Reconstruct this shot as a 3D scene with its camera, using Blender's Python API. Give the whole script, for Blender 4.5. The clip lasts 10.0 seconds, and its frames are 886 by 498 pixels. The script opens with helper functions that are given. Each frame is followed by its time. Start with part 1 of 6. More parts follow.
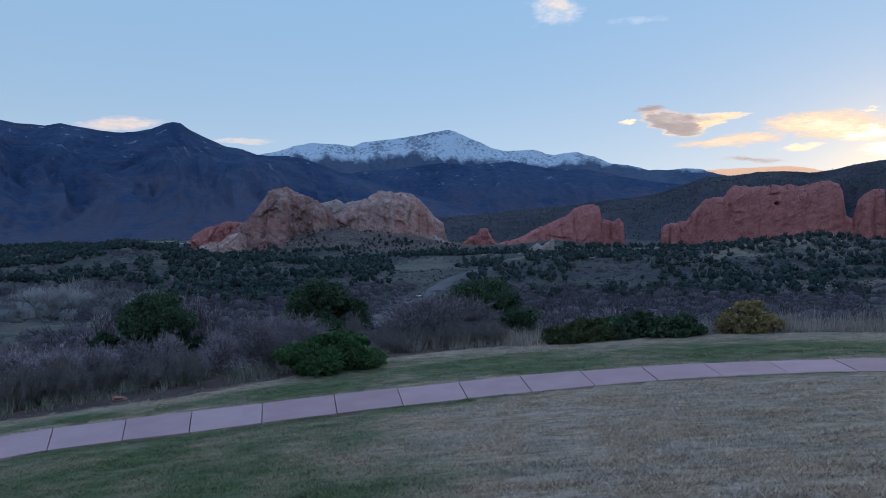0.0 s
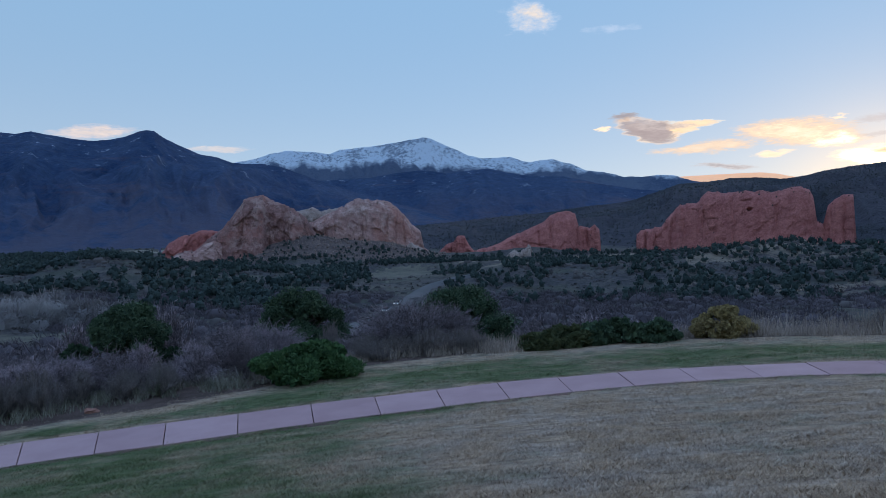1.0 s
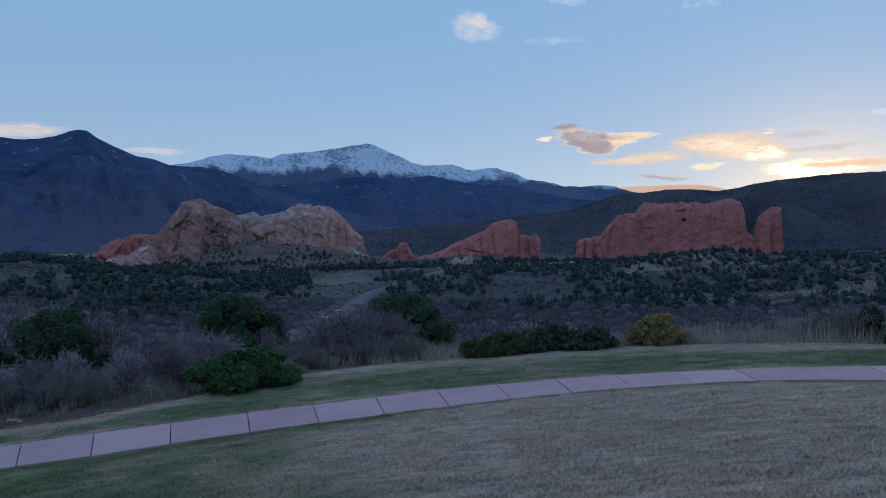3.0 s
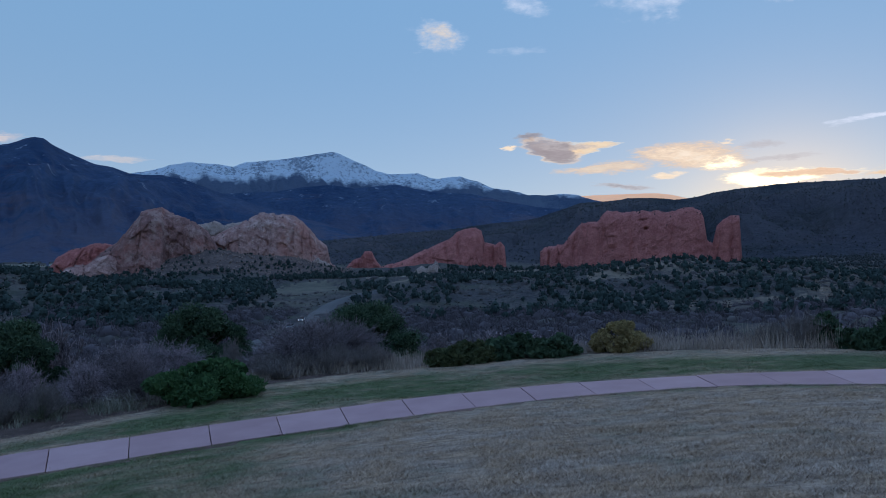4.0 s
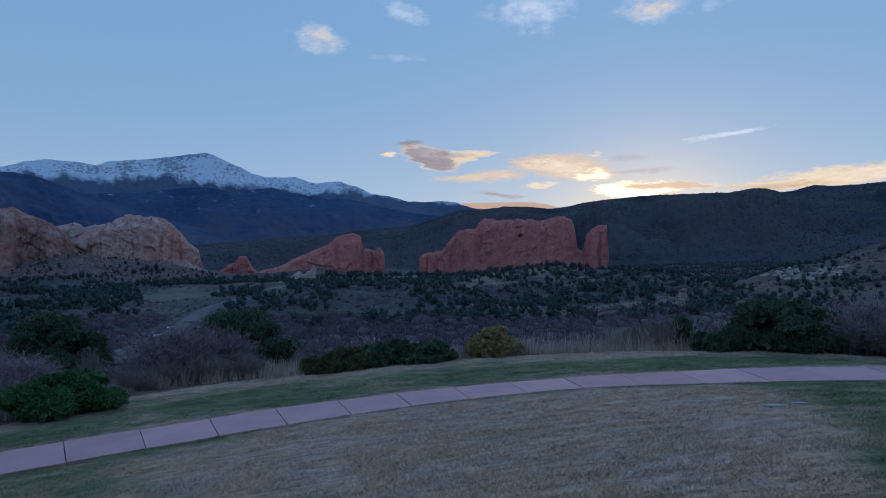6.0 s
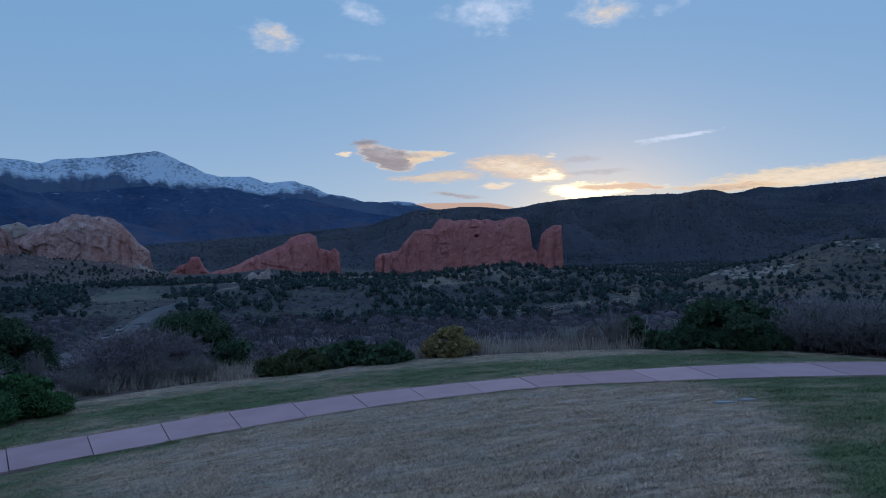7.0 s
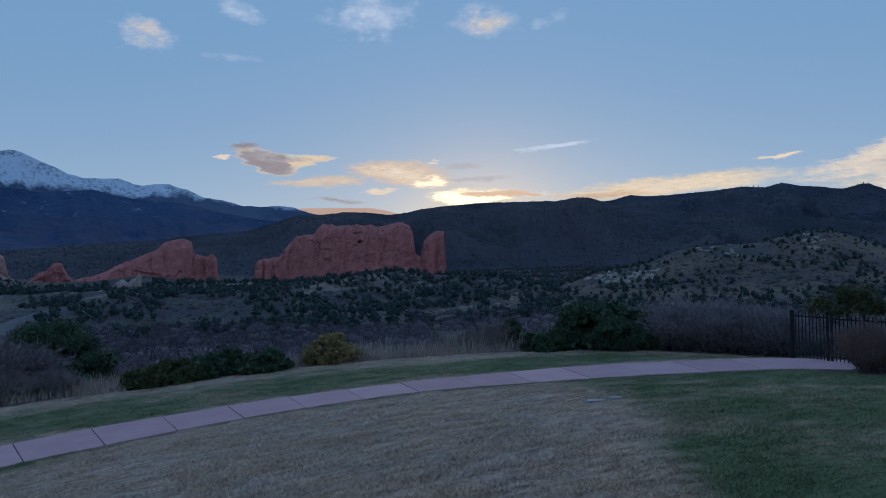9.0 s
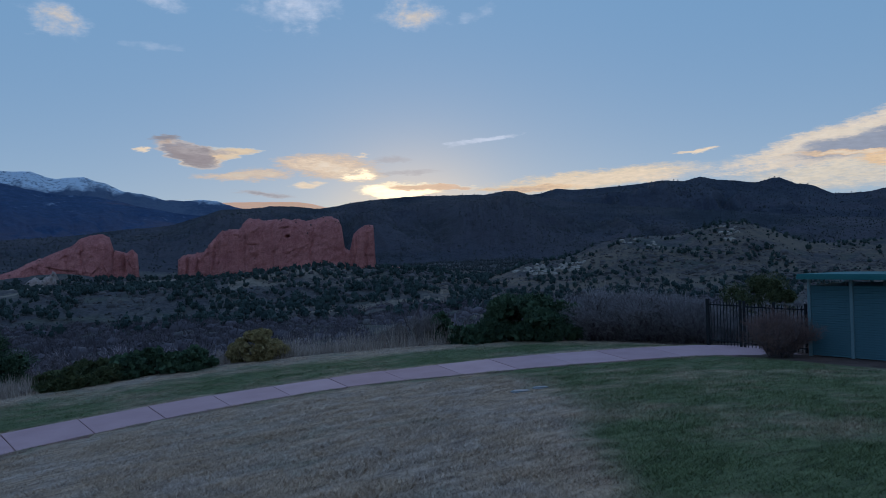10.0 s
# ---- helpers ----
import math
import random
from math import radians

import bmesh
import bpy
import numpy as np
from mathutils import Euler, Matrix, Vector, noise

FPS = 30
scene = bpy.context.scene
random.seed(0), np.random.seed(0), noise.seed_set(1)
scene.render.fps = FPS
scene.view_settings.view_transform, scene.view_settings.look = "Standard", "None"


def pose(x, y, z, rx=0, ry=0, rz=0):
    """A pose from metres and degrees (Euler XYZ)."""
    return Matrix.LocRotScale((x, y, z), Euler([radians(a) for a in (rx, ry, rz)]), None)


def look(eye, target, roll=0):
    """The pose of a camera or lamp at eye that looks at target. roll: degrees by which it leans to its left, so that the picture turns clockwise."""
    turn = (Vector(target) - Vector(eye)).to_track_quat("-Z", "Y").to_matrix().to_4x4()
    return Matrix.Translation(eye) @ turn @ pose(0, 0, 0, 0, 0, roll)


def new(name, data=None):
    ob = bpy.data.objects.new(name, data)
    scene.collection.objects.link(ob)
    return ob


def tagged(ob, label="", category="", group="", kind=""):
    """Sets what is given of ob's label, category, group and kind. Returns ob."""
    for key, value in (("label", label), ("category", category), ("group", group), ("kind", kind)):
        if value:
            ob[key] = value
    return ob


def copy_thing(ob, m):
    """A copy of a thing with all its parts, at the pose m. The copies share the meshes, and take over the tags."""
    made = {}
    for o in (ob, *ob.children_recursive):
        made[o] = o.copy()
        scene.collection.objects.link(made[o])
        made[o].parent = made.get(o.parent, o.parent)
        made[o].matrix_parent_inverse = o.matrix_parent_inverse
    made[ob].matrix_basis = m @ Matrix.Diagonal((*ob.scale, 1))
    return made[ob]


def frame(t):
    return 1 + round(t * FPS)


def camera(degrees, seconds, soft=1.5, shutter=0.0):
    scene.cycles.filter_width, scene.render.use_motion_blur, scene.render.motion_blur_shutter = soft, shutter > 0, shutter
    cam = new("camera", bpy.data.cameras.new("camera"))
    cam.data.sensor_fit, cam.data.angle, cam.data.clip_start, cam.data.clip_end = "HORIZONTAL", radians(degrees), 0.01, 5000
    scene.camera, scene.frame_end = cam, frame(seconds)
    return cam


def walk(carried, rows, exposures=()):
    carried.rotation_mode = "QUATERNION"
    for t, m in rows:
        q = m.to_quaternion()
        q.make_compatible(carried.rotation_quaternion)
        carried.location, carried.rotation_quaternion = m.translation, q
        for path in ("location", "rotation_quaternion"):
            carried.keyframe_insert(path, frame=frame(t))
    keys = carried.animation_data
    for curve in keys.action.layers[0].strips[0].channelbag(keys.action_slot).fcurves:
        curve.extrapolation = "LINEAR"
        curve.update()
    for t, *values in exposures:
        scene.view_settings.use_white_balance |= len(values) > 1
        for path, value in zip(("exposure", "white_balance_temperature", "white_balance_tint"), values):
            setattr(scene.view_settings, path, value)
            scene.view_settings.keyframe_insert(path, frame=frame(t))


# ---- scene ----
cam = camera(62.05, 10.0, soft=0.8)
EYE = 3.6  # above the middle of the footpath, which is level zero
# seconds, shift right, ahead, up, yaw, pitch, roll
ROWS = [
    (0.0, 0.000, -0.000, 0.000, 0.00, -1.00, -1.20),
    (0.5, 0.008, -0.002, 0.001, -0.89, -0.95, -1.37),
    (1.0, 0.016, 0.003, 0.007, -1.78, -0.47, -1.57),
    (1.5, 0.021, 0.010, 0.005, -2.69, -0.20, -1.42),
    (2.0, 0.029, 0.008, 0.015, -3.87, -0.24, -1.03),
    (2.5, 0.034, 0.009, 0.010, -5.09, -0.21, -0.88),
    (4.0, 0.059, -0.004, 0.019, -9.00, 0.59, -1.16),
    (4.5, 0.074, -0.021, 0.021, -10.87, 0.85, -1.05),
    (5.0, 0.076, -0.043, 0.027, -13.41, 1.09, -0.86),
    (5.5, 0.091, -0.064, 0.027, -16.16, 1.02, -0.74),
    (7.0, 0.096, -0.043, 0.039, -21.80, 0.86, -0.89),
    (7.5, 0.100, -0.054, 0.029, -23.62, 0.97, -0.80),
    (8.0, 0.114, -0.063, 0.043, -25.92, 1.12, -0.91),
    (8.5, 0.153, -0.058, 0.049, -28.44, 1.17, -0.97),
    (9.0, 0.165, -0.075, 0.036, -30.86, 1.14, -1.10),
    (9.5, 0.199, -0.088, 0.038, -33.57, 0.82, -1.55),
    (10.0, 0.215, -0.107, 0.032, -36.31, 0.52, -1.63),
]


def carried_pose(x, y, z, yaw, pitch, roll):
    return pose(x, y, EYE + z, 90 + pitch, 0, yaw) @ pose(0, 0, 0, 0, 0, roll)


EXPOSURES = [(0.0, 0.57, 6050, 13.5), (2.5, 0.37, 5850, 13), (4.5, 0.17, 5500, 12), (7.0, 0.10, 5450, 11.5), (10.0, -0.08, 5500, 11)]
walk(cam, [(r[0], carried_pose(*r[1:])) for r in ROWS], EXPOSURES)

# ---- sky and light ----
SUN_AZ, SUN_EL = 34.0, 7.0


def bearing(az, el=0.0):
    a, e = radians(az), radians(el)
    return Vector((math.sin(a) * math.cos(e), math.cos(a) * math.cos(e), math.sin(e)))


world = bpy.data.worlds.new("evening_sky")
scene.world = world
world.use_nodes = True
wt = world.node_tree
wt.nodes.clear()


def wnode(kind, **values):
    n = wt.nodes.new(kind)
    for k, v in values.items():
        if k == "op":
            n.operation = v
        elif k == "clamp":
            n.use_clamp = v
    return n


def wmath(op, a, b=None, c=None, clamp=False):
    n = wnode("ShaderNodeMath", op=op, clamp=clamp)
    for i, v in enumerate((a, b, c)):
        if v is None:
            continue
        if isinstance(v, (int, float)):
            n.inputs[i].default_value = v
        else:
            wt.links.new(v, n.inputs[i])
    return n.outputs[0]


def wvec(op, a, b, out=0):
    n = wnode("ShaderNodeVectorMath", op=op)
    for i, v in enumerate((a, b)):
        if isinstance(v, (tuple, Vector)):
            n.inputs[i].default_value = tuple(v)
        else:
            wt.links.new(v, n.inputs[i])
    return n.outputs[out]


def wmix(fac, a, b):
    n = wt.nodes.new("ShaderNodeMix")
    n.data_type = "RGBA"
    for i, v in ((0, fac), (6, a), (7, b)):
        if isinstance(v, (int, float)):
            n.inputs[i].default_value = v
        elif isinstance(v, tuple):
            n.inputs[i].default_value = (*v, 1)
        else:
            wt.links.new(v, n.inputs[i])
    return n.outputs[2]


sky = wt.nodes.new("ShaderNodeTexSky")
sky.sky_type = "NISHITA"
sky.sun_disc = False
sky.sun_elevation, sky.sun_rotation = radians(SUN_EL), radians(SUN_AZ)
sky.altitude, sky.air_density, sky.dust_density, sky.ozone_density = 1900, 1.0, 0.3, 3.0
SKY = 0.10

ways = wt.nodes.new("ShaderNodeTexCoord").outputs["Generated"]
stretch = wvec("MULTIPLY", ways, (1.0, 1.0, 4.2))


def wnoise(scale, detail, shift, ways_in=None):
    n = wt.nodes.new("ShaderNodeTexNoise")
    n.inputs["Scale"].default_value, n.inputs["Detail"].default_value = scale, detail
    n.inputs["Roughness"].default_value = 0.62
    wt.links.new(wvec("ADD", ways_in or stretch, shift), n.inputs["Vector"])
    return n


round_ways = wvec("MULTIPLY", ways, (1.0, 1.0, 1.7))
billow = wnoise(11.0, 10.0, (0, 0, 0), round_ways).outputs["Fac"]
wisp = wnoise(40.0, 9.0, (1, 4, 2), round_ways).outputs["Fac"]
fine = wnoise(36.0, 9.0, (3, 1, 2)).outputs["Fac"]
ragged = wmath("ADD", wmath("MULTIPLY", wmath("SUBTRACT", billow, 0.5), 4.2), wmath("MULTIPLY", wmath("SUBTRACT", wisp, 0.5), 1.8))

small = wnoise(120.0, 8.0, (5, 2, 7)).outputs["Fac"]
torn = wmath("ADD", wmath("MULTIPLY", wmath("SUBTRACT", fine, 0.5), 2.6), wmath("MULTIPLY", wmath("SUBTRACT", small, 0.5), 2.4))

# the air's stir draws the clouds out into uneven shapes
def wstir(scale, strength, shift):
    n = wnoise(scale, 5.0, shift)
    off = wvec("SUBTRACT", n.outputs["Color"], (0.5, 0.5, 0.5))
    return wvec("MULTIPLY", off, (strength, strength, strength * 0.42))


stirred = wvec("ADD", ways, wvec("ADD", wstir(9.0, 0.050, (2, 7, 1)), wvec("ADD", wstir(34.0, 0.022, (8, 3, 4)), wstir(110.0, 0.008, (6, 6, 9)))))

# bearing, height, half width, half height, lean in degrees, taper to the north, firmness, most cover, edge colour, heart colour
GOLD, PALE, WHITE = (1.06, 0.67, 0.34), (1.12, 0.85, 0.56), (0.92, 0.90, 0.92)
DUSK, SMOKE = (0.42, 0.35, 0.32), (0.60, 0.50, 0.44)
BRIGHT, RIM = (2.2, 1.7, 0.95), (1.3, 1.02, 0.62)
CLOUDS = [
    (-23.7, 8.35, 2.9, 0.52, 5, 0, 1.0, 0.62, (0.86, 0.66, 0.54), (0.98, 0.72, 0.50)),
    (-14.8, 7.38, 2.4, 0.26, 0, 0, 0.9, 0.45, (0.88, 0.70, 0.55), (0.98, 0.74, 0.54)),
    (8.9, 16.6, 2.5, 1.5, -22, 0, 0.42, 0.9, WHITE, PALE),
    (7.0, 15.6, 0.9, 0.35, 20, 0, 0.35, 0.5, WHITE, WHITE),
    (15.5, 15.5, 2.2, 0.5, 0, 0, 0.28, 0.45, WHITE, WHITE),
    (16.3, 18.5, 2.6, 0.8, -18, 0, 0.4, 0.7, WHITE, WHITE),
    (25.3, 18.6, 4.4, 1.6, 12, 0, 0.36, 0.75, WHITE, WHITE),
    (34.4, 18.3, 3.4, 1.5, -6, 0, 0.5, 0.92, WHITE, PALE),
    (39.5, 18.2, 1.6, 0.7, 15, 0, 0.3, 0.5, WHITE, WHITE),
    (15.7, 9.05, 1.2, 0.30, 0, 0, 1.4, 0.9, DUSK, (0.34, 0.30, 0.30)),
    (15.4, 8.75, 0.6, 0.12, 0, 0, 0.8, 0.7, SMOKE, DUSK),
    (14.4, 8.18, 0.45, 0.15, 0, 0, 1.2, 1.0, PALE, PALE),
    (19.6, 7.95, 3.0, 0.55, 5, 0.75, 1.6, 1.0, RIM, (1.0, 0.74, 0.46)),
    (17.2, 7.95, 2.3, 0.75, -15, -0.15, 2.2, 1.0, GOLD, (0.43, 0.35, 0.32)),
    (18.2, 8.2, 2.4, 0.36, -6, 0.5, 1.2, 0.85, SMOKE, DUSK),
    (21.5, 6.42, 3.4, 0.46, 3, -0.2, 0.9, 0.80, GOLD, (0.98, 0.74, 0.48)),
    (27.6, 7.1, 4.4, 0.95, -5, -0.3, 0.9, 0.88, GOLD, (1.16, 0.88, 0.58)),
    (29.9, 6.4, 2.1, 0.66, 0, 0, 1.0, 0.95, PALE, BRIGHT),
    (30.5, 7.85, 0.65, 0.16, 0, 0, 1.0, 0.9, PALE, PALE),
    (25.9, 5.62, 1.4, 0.30, 4, 0, 1.3, 1.0, PALE, PALE),
    (23.0, 5.02, 2.2, 0.24, -7, 0, 1.0, 0.8, SMOKE, DUSK),
    (32.9, 7.5, 1.5, 0.30, 0, 0, 0.6, 0.6, SMOKE, SMOKE),
    (33.6, 6.55, 2.5, 0.24, 0, 0, 0.6, 0.55, SMOKE, SMOKE),
    (33.4, 5.2, 3.6, 0.66, 0, 0, 1.6, 1.0, RIM, BRIGHT),
    (35.4, 5.35, 3.8, 0.34, -4, 0.1, 1.8, 0.95, RIM, (0.98, 0.63, 0.38)),
    (47.5, 5.45, 8.5, 0.75, 4, 0, 1.0, 0.95, (1.1, 0.80, 0.46), PALE),
    (43.0, 4.95, 4.2, 0.32, 2, 0, 1.2, 0.8, GOLD, (0.70, 0.48, 0.34)),
    (54.0, 5.6, 5.0, 0.7, 4, 0, 0.4, 0.6, PALE, PALE),
    (39.8, 8.82, 2.9, 0.24, 7, 0.2, 0.6, 0.75, WHITE, WHITE),
    (55.6, 7.13, 1.4, 0.17, 2, 0, 1.2, 1.0, PALE, PALE),
    (64.5, 5.0, 7.5, 1.5, 2, -0.2, 0.7, 0.95, (0.86, 0.72, 0.54), (0.98, 0.80, 0.56)),
    (66.0, 7.15, 9.6, 1.5, 9, -0.5, 1.2, 0.95, PALE, (1.0, 0.84, 0.62)),
    (67.8, 6.95, 6.8, 0.98, 7, -0.25, 1.8, 0.97, (0.60, 0.53, 0.48), (0.40, 0.41, 0.45)),
    (66.0, 6.15, 4.8, 0.22, -3, 0, 1.1, 0.9, GOLD, PALE),
    (68.4, 5.5, 2.4, 0.5, -6, 0, 1.4, 1.0, GOLD, (1.15, 0.85, 0.5)),
]
GLOW = 0.80
VEIL_TOP, VEIL_HIGH, VEIL_LOW, VEIL_SUN = (0.24, 0.375, 0.58), (0.215, 0.365, 0.505), (0.64, 0.665, 0.655), (1.50, 0.95, 0.42)
base = wnode("ShaderNodeVectorMath", op="SCALE")
wt.links.new(sky.outputs[0], base.inputs[0])
base.inputs["Scale"].default_value = SKY
# a thin high veil of cloud over the whole dome, warmest round the low sun
toward = wmath("MAXIMUM", wvec("DOT_PRODUCT", ways, tuple(bearing(SUN_AZ, 2.0)), 1), 0.0)
warm = wmath("ADD", wmath("ADD", wmath("MULTIPLY", wmath("POWER", toward, 14.0), 0.23), wmath("MULTIPLY", wmath("POWER", toward, 50.0), 0.22)), wmath("MULTIPLY", wmath("POWER", toward, 200.0), 0.8), clamp=True)
low = wt.nodes.new("ShaderNodeSeparateXYZ")
wt.links.new(ways, low.inputs[0])
haze = wmath("POWER", wmath("SUBTRACT", 1.0, wmath("ABSOLUTE", low.outputs[2]), clamp=True), 7.0)
veil = wmix(wmath("MULTIPLY", wmath("SUBTRACT", low.outputs[2], 0.36), 2.2, clamp=True), wmix(haze, VEIL_HIGH, VEIL_LOW), VEIL_TOP)
veil = wmix(wmath("MULTIPLY", warm, wmath("ADD", 0.06, wmath("MULTIPLY", haze, 0.94))), veil, VEIL_SUN)
lit = wnode("ShaderNodeVectorMath", op="SCALE")
wt.links.new(veil, lit.inputs[0])
wt.links.new(wmath("ADD", 0.80, wmath("MULTIPLY", wmath("MAXIMUM", low.outputs[2], 0.0), 0.60)), lit.inputs["Scale"])
tint = wmix(0.80, base.outputs[0], lit.outputs[0])
mottle = wmath("ADD", 0.80, wmath("MULTIPLY", wnoise(70.0, 6.0, (4, 9, 2)).outputs["Fac"], 0.40))


def wsmooth(v, lo, hi):
    n = wt.nodes.new("ShaderNodeMapRange")
    n.interpolation_type = "SMOOTHSTEP"
    wt.links.new(v, n.inputs[0])
    n.inputs[1].default_value, n.inputs[2].default_value = lo, hi
    return n.outputs[0]


for az, el, wide, high, lean, taper, firm, most, edge, heart in CLOUDS:
    mid = bearing(az, el)
    right = Vector((math.cos(radians(az)), -math.sin(radians(az)), 0))
    above = right.cross(mid)
    c, s = math.cos(radians(lean)), math.sin(radians(lean))
    across, upward = (right * c + above * s) / radians(wide), (above * c - right * s) / radians(high)
    u = wmath("SUBTRACT", wvec("DOT_PRODUCT", stirred, across, 1), across.dot(mid))
    v = wmath("SUBTRACT", wvec("DOT_PRODUCT", stirred, upward, 1), upward.dot(mid))
    if taper:
        v = wmath("DIVIDE", v, wmath("MAXIMUM", wmath("SUBTRACT", 1.0, wmath("MULTIPLY", u, taper)), 0.15))
    near = wmath("MULTIPLY_ADD", u, u, wmath("MULTIPLY", v, v))
    ahead = wvec("DOT_PRODUCT", ways, mid, 1)
    rags = wmath("MULTIPLY", torn, 0.30 if firm > 1.5 else 0.52) if firm >= 0.55 else ragged
    body = wmath("ADD", wmath("SUBTRACT", 1.0, near), rags)
    cover = wmath("MULTIPLY", wsmooth(body, -0.30, 0.95 / firm**0.5) if firm >= 0.55 else wsmooth(body, 0.1, 2.0), wmath("MULTIPLY", wmath("GREATER_THAN", ahead, 0.5), most))
    thick = wsmooth(body, 0.05, 0.40) if firm > 1.5 else wsmooth(body, 0.35, 1.25)
    shade = wmix(thick, tuple(GLOW * q for q in edge), tuple(GLOW * q for q in heart))
    lively = wnode("ShaderNodeVectorMath", op="SCALE")
    wt.links.new(shade, lively.inputs[0])
    wt.links.new(mottle, lively.inputs["Scale"])
    tint = wmix(cover, tint, lively.outputs[0])
ground_glow = wt.nodes.new("ShaderNodeBackground")
wt.links.new(tint, ground_glow.inputs["Color"])
wout = wt.nodes.new("ShaderNodeOutputWorld")
wt.links.new(ground_glow.outputs[0], wout.inputs["Surface"])

sun = new("sun", bpy.data.lights.new("sun", "SUN"))
sun.data.energy, sun.data.angle, sun.data.color = 0.5, radians(20), (1.0, 0.72, 0.45)
sun.matrix_world = look(bearing(SUN_AZ, 4.0) * 100, (0, 0, 0))

# ---- materials ----
class Nodes:
    """A short way to write node materials."""

    def __init__(self, name, rough=0.9, metal=0.0):
        self.mat = bpy.data.materials.new(name)
        self.mat.use_nodes = True
        self.t = self.mat.node_tree
        self.bsdf = self.t.nodes["Principled BSDF"]
        self.bsdf.inputs["Roughness"].default_value = rough
        self.bsdf.inputs["Metallic"].default_value = metal
        self.bsdf.inputs["Specular IOR Level"].default_value = 0.25
        self.where = self.t.nodes.new("ShaderNodeTexCoord").outputs["Object"]

    def put(self, socket, v):
        if isinstance(v, (int, float)):
            socket.default_value = v
        elif isinstance(v, tuple):
            socket.default_value = v if len(v) == len(socket.default_value) else (*v, 1)
        else:
            self.t.links.new(v, socket)

    def math(self, op, a, b=0.0, clamp=False):
        n = self.t.nodes.new("ShaderNodeMath")
        n.operation, n.use_clamp = op, clamp
        self.put(n.inputs[0], a), self.put(n.inputs[1], b)
        return n.outputs[0]

    def noise(self, scale, detail=4.0, rough=0.55, stretch=None, at=None):
        n = self.t.nodes.new("ShaderNodeTexNoise")
        n.inputs["Scale"].default_value, n.inputs["Detail"].default_value, n.inputs["Roughness"].default_value = scale, detail, rough
        source = at or self.where
        if stretch:
            m = self.t.nodes.new("ShaderNodeVectorMath")
            m.operation = "MULTIPLY"
            self.put(m.inputs[0], source), self.put(m.inputs[1], stretch)
            source = m.outputs[0]
        self.t.links.new(source, n.inputs["Vector"])
        return n.outputs["Fac"]

    def ramp(self, fac, lo, hi):
        n = self.t.nodes.new("ShaderNodeMapRange")
        self.put(n.inputs[0], fac)
        n.inputs[1].default_value, n.inputs[2].default_value = lo, hi
        return n.outputs[0]

    def mix(self, fac, a, b):
        n = self.t.nodes.new("ShaderNodeMix")
        n.data_type = "RGBA"
        self.put(n.inputs[0], fac), self.put(n.inputs[6], a), self.put(n.inputs[7], b)
        return n.outputs[2]

    def attribute(self, name):
        n = self.t.nodes.new("ShaderNodeAttribute")
        n.attribute_name = name
        return n.outputs["Fac"]

    def chance(self, island=False):
        if island:
            return self.t.nodes.new("ShaderNodeNewGeometry").outputs["Random Per Island"]
        return self.t.nodes.new("ShaderNodeObjectInfo").outputs["Random"]

    def up(self):
        n = self.t.nodes.new("ShaderNodeSeparateXYZ")
        self.t.links.new(self.t.nodes.new("ShaderNodeNewGeometry").outputs["Normal"], n.inputs[0])
        return n.outputs[2]

    def height(self):
        n = self.t.nodes.new("ShaderNodeSeparateXYZ")
        self.t.links.new(self.where, n.inputs[0])
        return n.outputs[2]

    def bump(self, fac, strength=0.5, distance=0.02):
        n = self.t.nodes.new("ShaderNodeBump")
        n.inputs["Strength"].default_value, n.inputs["Distance"].default_value = strength, distance
        self.t.links.new(fac, n.inputs["Height"])
        self.t.links.new(n.outputs[0], self.bsdf.inputs["Normal"])

    def done(self, colour):
        self.put(self.bsdf.inputs["Base Color"], colour)
        return self.mat


def two_scale(name, dark, light, big, small, rough=0.9, bump=0.4, depth=0.02, metal=0.0, spread=(0.3, 0.7), stretch=None, island=False):
    m = Nodes(name, rough, metal)
    coarse, grain = m.noise(big, 4, stretch=stretch), m.noise(small, 5, 0.65, stretch=stretch)
    both = m.math("ADD", m.math("MULTIPLY", coarse, 0.55), m.math("MULTIPLY", grain, 0.45))
    if island:
        both = m.math("ADD", both, m.math("MULTIPLY", m.math("SUBTRACT", m.chance(True), 0.5), 0.35))
    if bump:
        m.bump(grain, bump, depth)
    return m.done(m.mix(m.ramp(both, *spread), dark, light))


